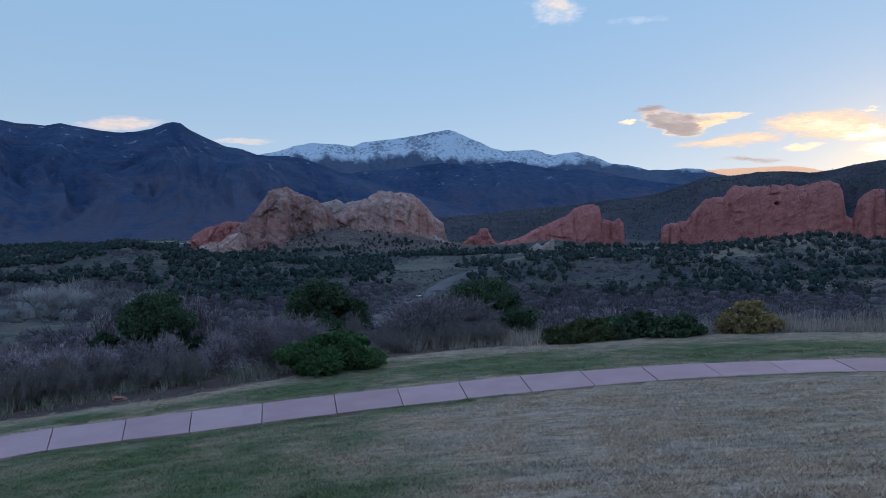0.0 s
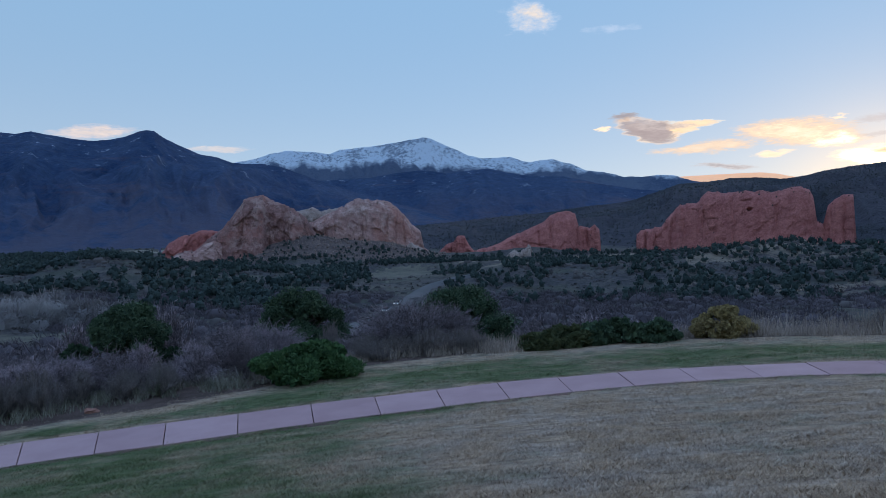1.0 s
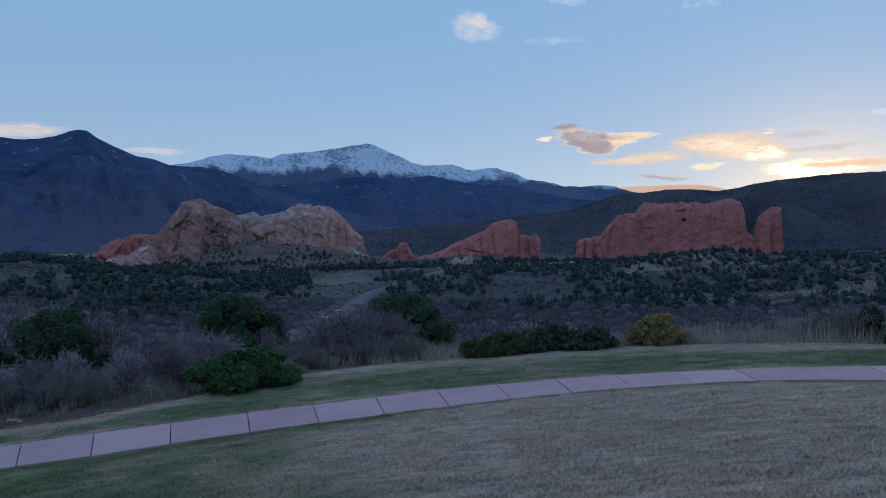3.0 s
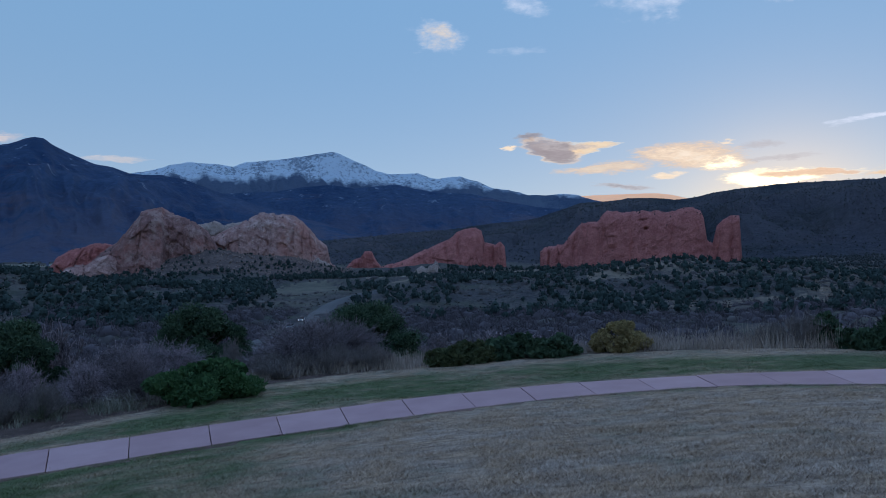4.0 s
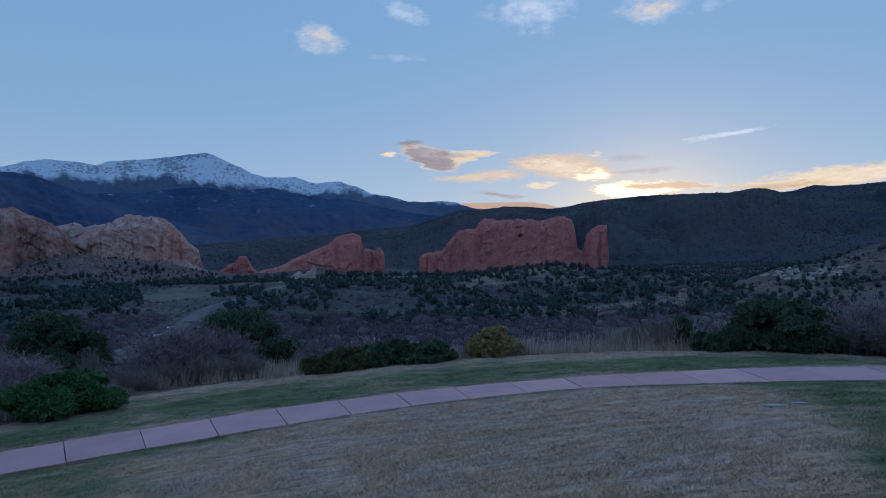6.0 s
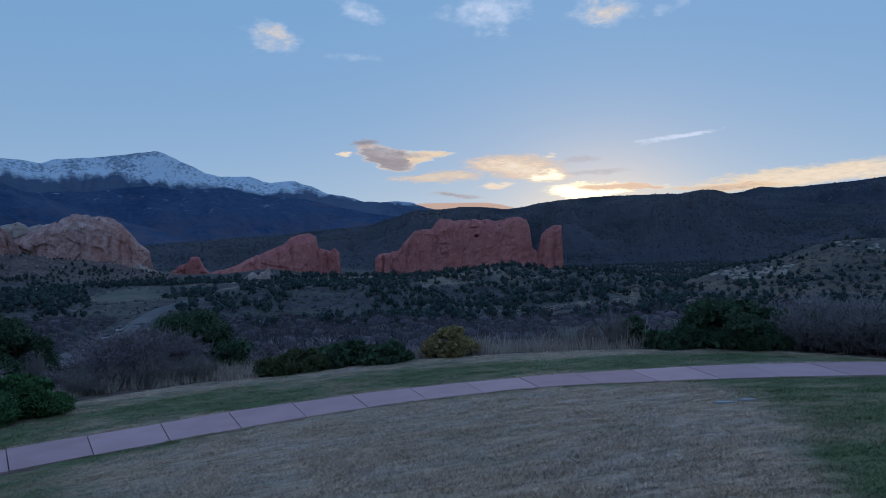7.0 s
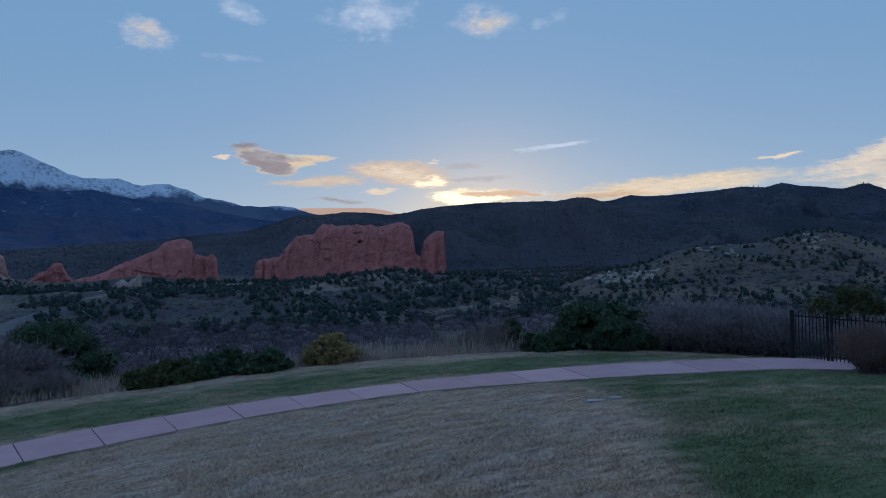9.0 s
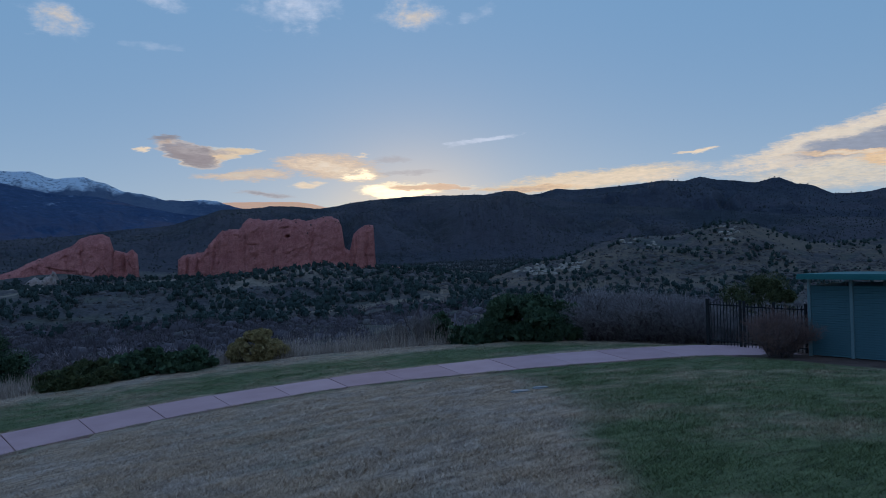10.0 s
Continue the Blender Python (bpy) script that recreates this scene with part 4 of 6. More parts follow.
# ---- the footpath ----
def build_path():
    ob = new("footpath")
    tagged(ob, "curving pink concrete footpath of square slabs", "footpath", kind="structure")
    az = np.arange(-58, 61.8, 0.1)
    i, o, z = (np.interp(az, WAY_AZ, q) for q in (WAY_IN, WAY_OUT, WAY_Z))
    k = np.ones(41) / 41
    smooth = lambda q: np.convolve(np.pad(q, 20, mode="edge"), k, "valid")
    i, o, z = smooth(i), smooth(o), smooth(z)
    a = np.radians(az)
    inner, outer = (np.stack([q * np.sin(a), q * np.cos(a), z], -1) for q in (i, o))
    centre = (inner + outer) / 2
    tangent = np.gradient(centre[:, :2], axis=0)
    tangent /= np.linalg.norm(tangent, axis=1, keepdims=True)
    square = np.stack([-tangent[:, 1], tangent[:, 0], 0 * az], -1)
    half = np.abs(((outer - inner) / 2 * square).sum(1, keepdims=True))
    half = np.minimum(half, 1.02)
    # the joints fan out round the bend
    fan = np.interp(centre[:, 0], [-14, -8.5, -4, 0.35, 4.9, 9.4, 18], [-0.6, -0.42, -0.23, -0.09, 0.04, 0.17, 0.45])
    joint = np.stack([fan, np.sqrt(1 - fan**2), 0 * fan], -1)
    joint *= half / np.abs((joint * square).sum(1, keepdims=True))
    inner, outer = centre - joint, centre + joint
    run = np.concatenate([[0], np.cumsum(np.linalg.norm(np.diff(centre, axis=0), axis=1))])
    joint_at = np.interp(-14.1, az, run)
    at = lambda table, d: Vector([np.interp(d, run, table[:, n]) for n in range(3)])
    first = joint_at - 1.515 * int(joint_at / 1.515)
    # the slabs were cast to slightly uneven lengths
    middle = int(joint_at / 1.515)
    nudge = {middle - 3: 0.16, middle - 2: 0.14, middle + 1: 0.09, middle + 2: 0.04}
    made = 0
    while first + 1.515 * (made + 1) < run[-1]:
        d, end = (first + 1.515 * k + nudge.get(k, 0.0) for k in (made, made + 1))
        bm = bmesh.new()
        g, deep = 0.009, Vector((0, 0, -0.11))
        lift = Vector((0, 0, 0.012 + 0.004 * math.sin(made * 2.3)))
        ring = []
        for q in (d + g, d + (end - d) / 3, end - (end - d) / 3, end - g):
            ring.append((at(inner, q) + lift, at(outer, q) + lift))
        top = [[bm.verts.new(p) for p in pair] for pair in ring]
        low = [[bm.verts.new(p + deep) for p in pair] for pair in ring]
        for n in range(3):
            bm.faces.new((top[n][0], top[n + 1][0], top[n + 1][1], top[n][1]))
            for s in (0, 1):
                bm.faces.new((top[n][s], top[n + 1][s], low[n + 1][s], low[n][s]))
        for n in (0, 3):
            bm.faces.new((top[n][0], top[n][1], low[n][1], low[n][0]))
        bmesh.ops.recalc_face_normals(bm, faces=bm.faces)
        edges = [e for e in bm.edges if len(e.link_faces) == 2 and e.calc_face_angle(0) > 0.8 and e.verts[0].co.z > at(centre, d).z - 0.3 and all(v.co.z > low[0][0].co.z + 0.05 for v in e.verts)]
        bmesh.ops.bevel(bm, geom=edges, offset=0.008, segments=1, affect="EDGES")
        part("slab", bm, SLAB, ob)
        made += 1


build_path()

# ---- plants: makers ----
def triangles_of(quads):
    q = np.asarray(quads)
    return np.concatenate([q[:, [0, 1, 2]], q[:, [0, 2, 3]]])


def sprays(centres, out, size, rng, slim=0.45, lift=0.3):
    """Small leafy quads about the centres, turned at random and leaning outwards."""
    n = len(centres)
    a = rng.normal(size=(n, 3)) + out * 0.9 + np.array([0, 0, lift])
    a /= np.linalg.norm(a, axis=1, keepdims=True)
    b = np.cross(a, rng.normal(size=(n, 3)))
    b /= np.linalg.norm(b, axis=1, keepdims=True) + 1e-9
    s = (size * rng.uniform(0.6, 1.35, n))[:, None]
    bend = np.cross(a, b) * s * 0.25
    v = np.stack([centres - b * s * slim * 0.5, centres + b * s * slim * 0.5, centres + a * s + b * s * slim * 0.35 + bend, centres + a * s - b * s * slim * 0.35 + bend], 1)
    return v.reshape(-1, 3), np.arange(4 * n).reshape(-1, 4)


def prisms(p0, p1, r0, r1):
    """Three-sided twigs from p0 to p1."""
    d = p1 - p0
    d = d / (np.linalg.norm(d, axis=1, keepdims=True) + 1e-9)
    ref = np.where(np.abs(d[:, 2:3]) > 0.9, [[1.0, 0, 0]], [[0, 0, 1.0]])
    a = np.cross(d, ref)
    a /= np.linalg.norm(a, axis=1, keepdims=True) + 1e-9
    b = np.cross(d, a)
    ring = [(math.cos(k * 2.0944), math.sin(k * 2.0944)) for k in range(3)]
    v = np.stack([p0 + (a * c + b * s) * r0[:, None] for c, s in ring] + [p1 + (a * c + b * s) * r1[:, None] for c, s in ring], 1)
    n = len(p0)
    quad = np.array([[0, 1, 4, 3], [1, 2, 5, 4], [2, 0, 3, 5]])
    return v.reshape(-1, 3), (quad[None] + (np.arange(n) * 6)[:, None, None]).reshape(-1, 4)


def lump_field(rng, w, h, lumps, low=0.15, size=0.26):
    """Centres and radii of the rounded masses of a domed crown."""
    c = rng.normal(size=(lumps, 3))
    c /= np.linalg.norm(c, axis=1, keepdims=True)
    c *= rng.random((lumps, 1)) ** 0.22
    c[:, 2] *= np.where(c[:, 2] > 0, 0.58, 0.28)
    c = c * np.array([w * 0.41, w * 0.41, h * (1 - low)]) + np.array([0, 0, h * (low + 0.30 * (1 - low))])
    wide = rng.uniform(0.45, 1.2, lumps)
    rad = np.stack([wide * w * size * 0.62] * 2 + [wide * h * size * 0.62], 1)
    c[:, 2] = np.maximum(c[:, 2], rad[:, 2] * 0.8 + low * h)
    return c, rad


def crown_mesh(name, seed, w, h, lumps, count, leaf, low=0.15, size=0.26, slim=0.45, lift=0.3, extra=()):
    rng = np.random.default_rng(seed)
    c, rad = lump_field(rng, w, h, lumps, low, size)
    if extra:
        c, rad = np.concatenate([c] + [q[0][None] for q in extra]), np.concatenate([rad] + [q[1][None] for q in extra])
        lumps = len(c)
    k = rng.integers(0, lumps, count)
    d = rng.normal(size=(count, 3))
    d[:, 2] = np.where(d[:, 2] < -0.4, -d[:, 2] * 0.6, d[:, 2])
    d /= np.linalg.norm(d, axis=1, keepdims=True)
    p = c[k] + d * rad[k] * rng.uniform(0.72, 1.04, (count, 1))
    v, f = sprays(p, d, leaf, rng, slim, lift)
    # a few leafless dark inner sprays close the heart of each mass
    m = count // 4
    k2 = rng.integers(0, lumps, m)
    d2 = rng.normal(size=(m, 3))
    d2 /= np.linalg.norm(d2, axis=1, keepdims=True)
    v2, f2 = sprays(c[k2] + d2 * rad[k2] * 0.5, d2, leaf * 2.2, rng, 0.9, 0)
    return raw_mesh(name, np.concatenate([v, v2]), np.concatenate([f, f2 + len(v)]))


def limb_segments(rng, base, tip, r0, r1, steps=6, sway=0.08):
    t = np.linspace(0, 1, steps + 1)[:, None]
    p = np.asarray(base) * (1 - t) + np.asarray(tip) * t
    reach = np.linalg.norm(np.asarray(tip) - base)
    p[1:-1] += rng.normal(size=(steps - 1, 3)) * reach * sway
    p[:, 2] += (t[:, 0] * (1 - t[:, 0])) * reach * 0.25
    r = np.linspace(r0, r1, steps + 1)
    return p[:-1], p[1:], r[:-1], r[1:], p


def wood_mesh(name, parts):
    p0, p1, r0, r1 = (np.concatenate([q[k] for q in parts]) for k in range(4))
    v, f = prisms(p0, p1, r0, r1)
    return raw_mesh(name, v, f)


def juniper_tree(label, x, y, w, h, seed, lumps=16, count=9000, leaf=0.17, stems=4, low=0.16, sink=0.15, material=None, boughs=()):
    """A juniper or pinyon: forked trunk, limbs and a lumpy crown."""
    rng = np.random.default_rng(seed)
    tree = new("juniper_tree")
    tree.location = (x, y, float(ground_z(x, y)) - sink)
    c, _ = lump_field(np.random.default_rng(seed + 500), w, h, lumps, low)
    side = np.array([y, -x, 0.0]) / math.hypot(x, y)
    extra = [(side * b[0] + np.array([0, 0, b[1]]), np.array([b[2], b[2], b[2] * 0.75])) for b in boughs]
    c = np.concatenate([c] + [q[0][None] for q in extra])
    lumps = len(c)
    trunk = [limb_segments(rng, np.array([0, 0, 0.0]), np.array([rng.normal() * 0.15, rng.normal() * 0.15, h * 0.30]), 0.05 * h ** 0.8, 0.035 * h ** 0.8)[:4]]
    limbs = []
    for i in range(lumps):
        start = np.array([rng.normal() * 0.08, rng.normal() * 0.08, h * rng.uniform(0.05, 0.3)])
        limbs.append(limb_segments(rng, start, c[i], 0.022 * h ** 0.8, 0.008, 7)[:4])
    link("trunk", wood_mesh("trunk", trunk), BARK, tree)
    link("branchwork", wood_mesh("branchwork", limbs), BARK, tree)
    link("crown", crown_mesh("crown", seed + 500, w, h, lumps - len(extra), count, leaf, low, extra=extra), material or JUNIPER, tree)
    return tagged(tree, label, "tree")


def low_juniper(label, x, y, w, h, seed, count=5000, leaf=0.13, material=None, name="juniper_shrub", turn=0.0, long=1.0):
    rng = np.random.default_rng(seed)
    bush = new(name)
    bush.location = (x, y, float(ground_z(x, y)) - 0.03)
    bush.rotation_euler = (0, 0, turn)
    bush.scale = (long, 1, 1)
    c, rad = lump_field(np.random.default_rng(seed + 500), w, h, 30, 0.02, 0.28)
    limbs = [limb_segments(rng, np.array([rng.normal() * 0.1, rng.normal() * 0.1, -0.05]), q, 0.03, 0.008, 5)[:4] for q in c]
    link("branchwork", wood_mesh("branchwork", limbs), BARK, bush)
    link("foliage", crown_mesh("foliage", seed + 500, w, h, 30, count, leaf, 0.02, 0.28, 0.32, 0.5), material or SPREADING, bush)
    return tagged(bush, label, "shrub")


def shrub_meshes(seed, w, h, stems=15, fine=1.0, upright=0.5, thin=1.0):
    """Stems and twigs of a leafless shrub, as two meshes."""
    rng = np.random.default_rng(seed)
    big, small = [], []
    for _ in range(stems):
        a, out = rng.uniform(0, 2 * math.pi), rng.random() ** 0.6
        base = np.array([math.cos(a), math.sin(a), 0]) * w * 0.16 * rng.random()
        dome = math.sqrt(max(0.05, 1 - 0.75 * out * out))
        tip = np.array([math.cos(a) * out * w * 0.47, math.sin(a) * out * w * 0.47, h * dome * rng.uniform(0.75, 1.0)])
        p0, p1, r0, r1, path = limb_segments(rng, base, tip, 0.022 * thin, 0.009 * thin, 6, 0.05)
        big.append((p0, p1, r0, r1))
        for j in range(1, 7):
            for _ in range(3 if j > 2 else 2):
                way = (path[j] - path[j - 1]) + rng.normal(size=3) * 0.35 * np.linalg.norm(path[j] - path[j - 1]) * 2
                way[2] = abs(way[2]) * 0.6 + upright * 0.25
                way *= rng.uniform(0.18, 0.34) * h / (np.linalg.norm(way) + 1e-9)
                q0, q1, s0, s1, sub = limb_segments(rng, path[j], path[j] + way, 0.010 * thin, 0.005 * thin, 3, 0.08)
                big.append((q0, q1, s0, s1))
                m = int(6 * fine)
                k = rng.integers(0, 4, m)
                start = sub[k]
                d = rng.normal(size=(m, 3)) * 0.75 + way / np.linalg.norm(way) + np.array([0, 0, upright])
                d /= np.linalg.norm(d, axis=1, keepdims=True)
                length = rng.uniform(0.10, 0.26, (m, 1)) * h * 0.75
                mid = start + d * length * 0.5
                end = start + d * length + rng.normal(size=(m, 3)) * length * 0.12
                fat = np.full(m, 0.0045 * thin)
                small.append((start, mid, fat, fat * 0.8))
                small.append((mid, end, fat * 0.8, fat * 0.45))
    return wood_mesh("branchwork", big), wood_mesh("twig_mass", small)


BARK = two_scale("juniper_bark", (0.05, 0.035, 0.028), (0.13, 0.10, 0.085), 3, 30, bump=0.6)
JUNIPER = two_scale("juniper_foliage", (0.026, 0.046, 0.028), (0.090, 0.13, 0.070), 0.8, 6, bump=0, island=True)
SPREADING = two_scale("spreading_juniper_foliage", (0.026, 0.058, 0.022), (0.085, 0.15, 0.055), 0.8, 6, bump=0, island=True)
DULL_GREEN = two_scale("dull_green_foliage", (0.032, 0.042, 0.018), (0.11, 0.115, 0.05), 1.2, 6, bump=0, island=True)
RUSSET = two_scale("yellow_brown_foliage", (0.17, 0.128, 0.058), (0.42, 0.315, 0.145), 1.0, 7, bump=0, island=True)
OAK_TWIG = two_scale("oak_twigs", (0.135, 0.107, 0.122), (0.42, 0.335, 0.36), 1.0, 8, bump=0, island=True)
# branchwork colour, darker than the twigs it carries
DARK_STEM = two_scale("dark_stems", (0.075, 0.060, 0.066), (0.19, 0.153, 0.163), 1.0, 8, bump=0, island=True)
for twig in (OAK_TWIG,):
    tree = twig.node_tree
    share = tree.nodes.new("ShaderNodeObjectInfo").outputs["Random"]
    tone = tree.nodes.new("ShaderNodeHueSaturation")
    span = tree.nodes.new("ShaderNodeMapRange")
    span.inputs[3].default_value, span.inputs[4].default_value = 0.55, 1.5
    tree.links.new(share, span.inputs[0])
    tree.links.new(span.outputs[0], tone.inputs["Value"])
    socket = tree.nodes["Principled BSDF"].inputs["Base Color"]
    tree.links.new(socket.links[0].from_socket, tone.inputs["Color"])
    tree.links.new(tone.outputs[0], socket)
PALE_TWIG = two_scale("pale_twigs", (0.14, 0.115, 0.11), (0.31, 0.26, 0.245), 1.0, 8, bump=0, island=True)
WILLOW_TWIG = two_scale("willow_twigs", (0.36, 0.33, 0.33), (0.60, 0.55, 0.54), 0.2, 2, bump=0, island=True)
RED_TWIG = two_scale("reddish_twigs", (0.13, 0.08, 0.072), (0.30, 0.185, 0.16), 1.0, 8, bump=0, island=True)
STRAW = two_scale("dry_grass", (0.24, 0.185, 0.152), (0.54, 0.43, 0.365), 1.0, 8, bump=0, island=True)
STRAW_GREEN = two_scale("pale_green_leaves", (0.11, 0.12, 0.075), (0.27, 0.27, 0.18), 1.0, 8, bump=0, island=True)
BUNCH = two_scale("bunch_grass", (0.11, 0.108, 0.08), (0.34, 0.305, 0.24), 1.0, 8, bump=0, island=True)
HEDGE_TWIG = two_scale("hedge_twigs", (0.15, 0.138, 0.145), (0.36, 0.315, 0.32), 1.0, 8, bump=0, island=True)
BLADE = Nodes("turf_blades", 0.9)
BLADE = BLADE.done(turf_colour(BLADE, 1.14, BLADE.chance(True))[0])


def polar(az, r):
    """Bearing and distance; the north end is taken from where the camera's walk ends."""
    a = radians(az)
    east = 0.21 if az > 34 and r < 60 else 0.0
    return r * math.sin(a) + east, r * math.cos(a) - east * 0.5


# ---- trees and shrubs beyond the footpath ----
for az, r, w, top_el, seed, low, boughs, text in (
        (-21.6, 31, 3.0, -3.6, 31, 0.50, ((0.95, 1.25, 0.34), (1.35, 1.15, 0.40), (1.70, 1.30, 0.28), (1.1, 0.95, 0.36), (0.9, 1.55, 0.4), (1.5, 0.9, 0.3), (-1.80, 1.65, 0.30), (-2.05, 1.45, 0.22), (-1.5, 1.55, 0.22)), "round-headed dark green juniper tree with forked trunk"),
        (-9.2, 38, 5.2, -2.8, 32, 0.08, ((1.5, 1.5, 0.8), (2.1, 1.1, 0.7), (2.5, 0.7, 0.5), (1.2, 0.8, 0.9), (-1.7, 1.2, 0.7), (0.4, 0.9, 0.9)), "broad dark green juniper tree above the valley"),
        (3.2, 38, 5.3, -2.75, 33, 0.08, ((1.6, 1.4, 0.8), (2.2, 0.9, 0.65), (-1.8, 1.1, 0.7), (-0.6, 0.9, 0.9), (0.8, 0.9, 0.9)), "wide dark green juniper tree beside the brush")):
    x, y = polar(az, r)
    juniper_tree(text, x, y, w, EYE + r * math.tan(radians(top_el)) - float(ground_z(x, y)), seed, low=low, lumps=54, count=32000, leaf=0.085, boughs=boughs)
x, y = polar(59.7, 40.0)
juniper_tree("dull green evergreen tree behind the iron fence", x, y, 4.4, EYE + 40 * math.tan(radians(-1.6)) - float(ground_z(x, y)), 37, lumps=30, count=30000, leaf=0.07, low=0.05, material=DULL_GREEN, boughs=((-1.5, 1.0, 0.8), (-0.4, 0.8, 0.9), (0.7, 0.8, 0.9), (1.5, 1.0, 0.8)))

x, y = polar(-8.7, 21.9)
low_juniper("spreading bright green juniper shrub at the lawn edge", x, y, 3.1, 1.36, 55, 22000, 0.08)
for az, r, w, h, seed in ((9.2, 25.0, 1.5, 0.52, 42), (11.2, 25.4, 1.7, 0.92, 43), (13.3, 25.8, 1.5, 0.70, 44), (15.3, 26.0, 1.8, 0.90, 45), (17.5, 26.2, 1.7, 0.72, 51)):
    x, y = polar(az, r)
    tagged(low_juniper("low spreading juniper shrub with brown tips at the lawn edge", x, y, w, h, seed, 9000, 0.075, DULL_GREEN if seed in (42, 43) else JUNIPER), group="low junipers along the lawn")
x, y = polar(22.4, 27.2)
low_juniper("rounded yellow-brown shrub in dry grass", x, y, 2.15, EYE + 27.2 * math.tan(radians(-4.95)) - float(ground_z(x, y)), 46, 15000, 0.06, RUSSET, "rounded_shrub")
for az, r, w, h, seed, m, text in (
        (36.0, 28.5, 1.3, 1.25, 47, JUNIPER, "small dark evergreen shrub behind the lawn"),
        (38.4, 27.3, 2.1, 0.75, 48, JUNIPER, "low spreading evergreen shrub at the lawn edge"),
        (41.6, 27.6, 3.0, 2.0, 49, JUNIPER, "large dark evergreen shrub at the lawn edge"),
        (44.4, 26.5, 2.9, 1.72, 50, JUNIPER, "broad dark evergreen shrub beside the hedge")):
    x, y = polar(az, r)
    low_juniper(text, x, y, w, h, seed, int(4600 * w), 0.085, m)

# leafless shrubs: a few kinds, repeated
KINDS = []
for seed, w, h, stems, mat, up in ((61, 3.0, 1.9, 22, OAK_TWIG, 0.2), (62, 2.6, 1.7, 20, OAK_TWIG, 0.1), (63, 4.0, 2.2, 28, OAK_TWIG, 0.25), (64, 1.6, 1.2, 16, PALE_TWIG, 0.9)):
    KINDS.append((shrub_meshes(seed, w, h, int(stems * 1.3), 1.4, up, 1.4), w, h, mat))
KINDS.append((shrub_meshes(65, 1.9, 1.25, 44, 2.4, 0.4, 0.75), 1.9, 1.25, RED_TWIG))
KINDS.append((shrub_meshes(60, 2.6, 1.7, 28, 1.2, 0.35, 1.45), 2.6, 1.7, HEDGE_TWIG))


FAR_KINDS = []
for seed, w, h, stems, mat, up in ((66, 3.0, 1.9, 13, OAK_TWIG, 0.5), (67, 2.6, 1.7, 12, OAK_TWIG, 0.35), (68, 4.0, 2.2, 15, OAK_TWIG, 0.55), (69, 9.0, 8.0, 30, WILLOW_TWIG, 0.9)):
    FAR_KINDS.append((shrub_meshes(seed, w, h, stems, 0.5 if h < 5 else 1.2, up, 2.6 if h < 5 else 6.0), w, h, mat))


def bare_shrub(kind, az, r, w, h, label, group="leafless scrub in the valley", name="leafless_shrub", rough=0.0):
    (stems, twigs), w0, h0, mat = (FAR_KINDS if r > 33 and kind < 4 else KINDS)[kind]
    x, y = polar(az, r)
    ob = new(name)
    for nm, me in (("branchwork", stems), ("twig_mass", twigs)):
        if not me.materials:
            me.materials.append(DARK_STEM if nm == "branchwork" and mat in (OAK_TWIG, HEDGE_TWIG, RED_TWIG) else mat)
        child = new(nm, me)
        child.parent = ob
    ob.matrix_basis = pose(x, y, float(ground_z(x, y)) - 0.05, 0, 0, (az * 977 + r * 131) % 360) @ Matrix.Diagonal((w / w0, w / w0, h / h0, 1))
    return tagged(ob, label, "shrub", group)


def height_to(az, r, el):
    return max(0.5, EYE + r * math.tan(radians(el)) - float(ground_z(*polar(az, r))))


PURPLE, PALE_BRUSH = "leafless purple-grey oak shrub of dense twigs", "pale leafless shrub of upright stems"
for kind, az, r, w, el in (
        (2, -13.2, 29.0, 4.3, -6.0), (2, -0.9, 27.2, 4.5, -4.85), (0, -3.6, 26.6, 2.6, -6.3), (0, 1.8, 28.0, 2.8, -5.6), (1, -2.2, 27.9, 3.2, -5.3), (0, 0.4, 28.2, 3.2, -5.1), (2, -12.2, 28.2, 3.6, -6.2), (1, -14.4, 28.6, 3.0, -6.3),
        (0, -31.0, 24.0, 2.7, -7.4), (1, -28.4, 24.6, 2.6, -7.6), (2, -25.8, 25.0, 2.9, -7.7), (0, -22.6, 25.2, 2.6, -8.2), (1, -20.0, 25.6, 2.4, -8.4),
        (0, -33.5, 24.5, 2.8, -7.0), (1, -17.4, 26.0, 2.2, -8.4), (2, -16.2, 30.5, 2.6, -7.3), (1, -30.0, 28.0, 2.6, -6.9), (0, -25.6, 29.5, 2.6, -7.3), (2, -18.4, 30.0, 2.2, -8.0),
        (0, -36.5, 26.0, 3.0, -6.8), (1, -11.4, 33.5, 2.6, -7.2), (0, -5.8, 31.0, 2.0, -8.0), (1, -27.2, 31.0, 2.8, -7.1), (0, -32.6, 31.5, 2.8, -6.8)):
    bare_shrub(kind, az, r, w, height_to(az, r, el), PURPLE)
for az, r, w, h in ((-27.4, 22.6, 1.1, 1.0), (-24.8, 22.9, 1.0, 0.8), (-29.6, 22.4, 1.0, 0.9), (-7.1, 31, 1.1, 1.5), (-4.4, 25.4, 1.2, 0.75), (-2.0, 25.2, 1.1, 0.7), (0.6, 25.6, 1.2, 0.8), (2.8, 26.0, 1.0, 0.7), (34.6, 28.0, 1.4, 1.0), (33.0, 28.3, 1.2, 0.8)):
    bare_shrub(3, az, r, w, h, PALE_BRUSH)
rng = np.random.default_rng(71)
for _ in range(9):
    az = rng.uniform(-34, -12)
    bare_shrub(int(rng.integers(0, 2)), az, rng.uniform(22.8, 24.2), rng.uniform(1.2, 1.7), rng.uniform(0.9, 1.3), PURPLE)
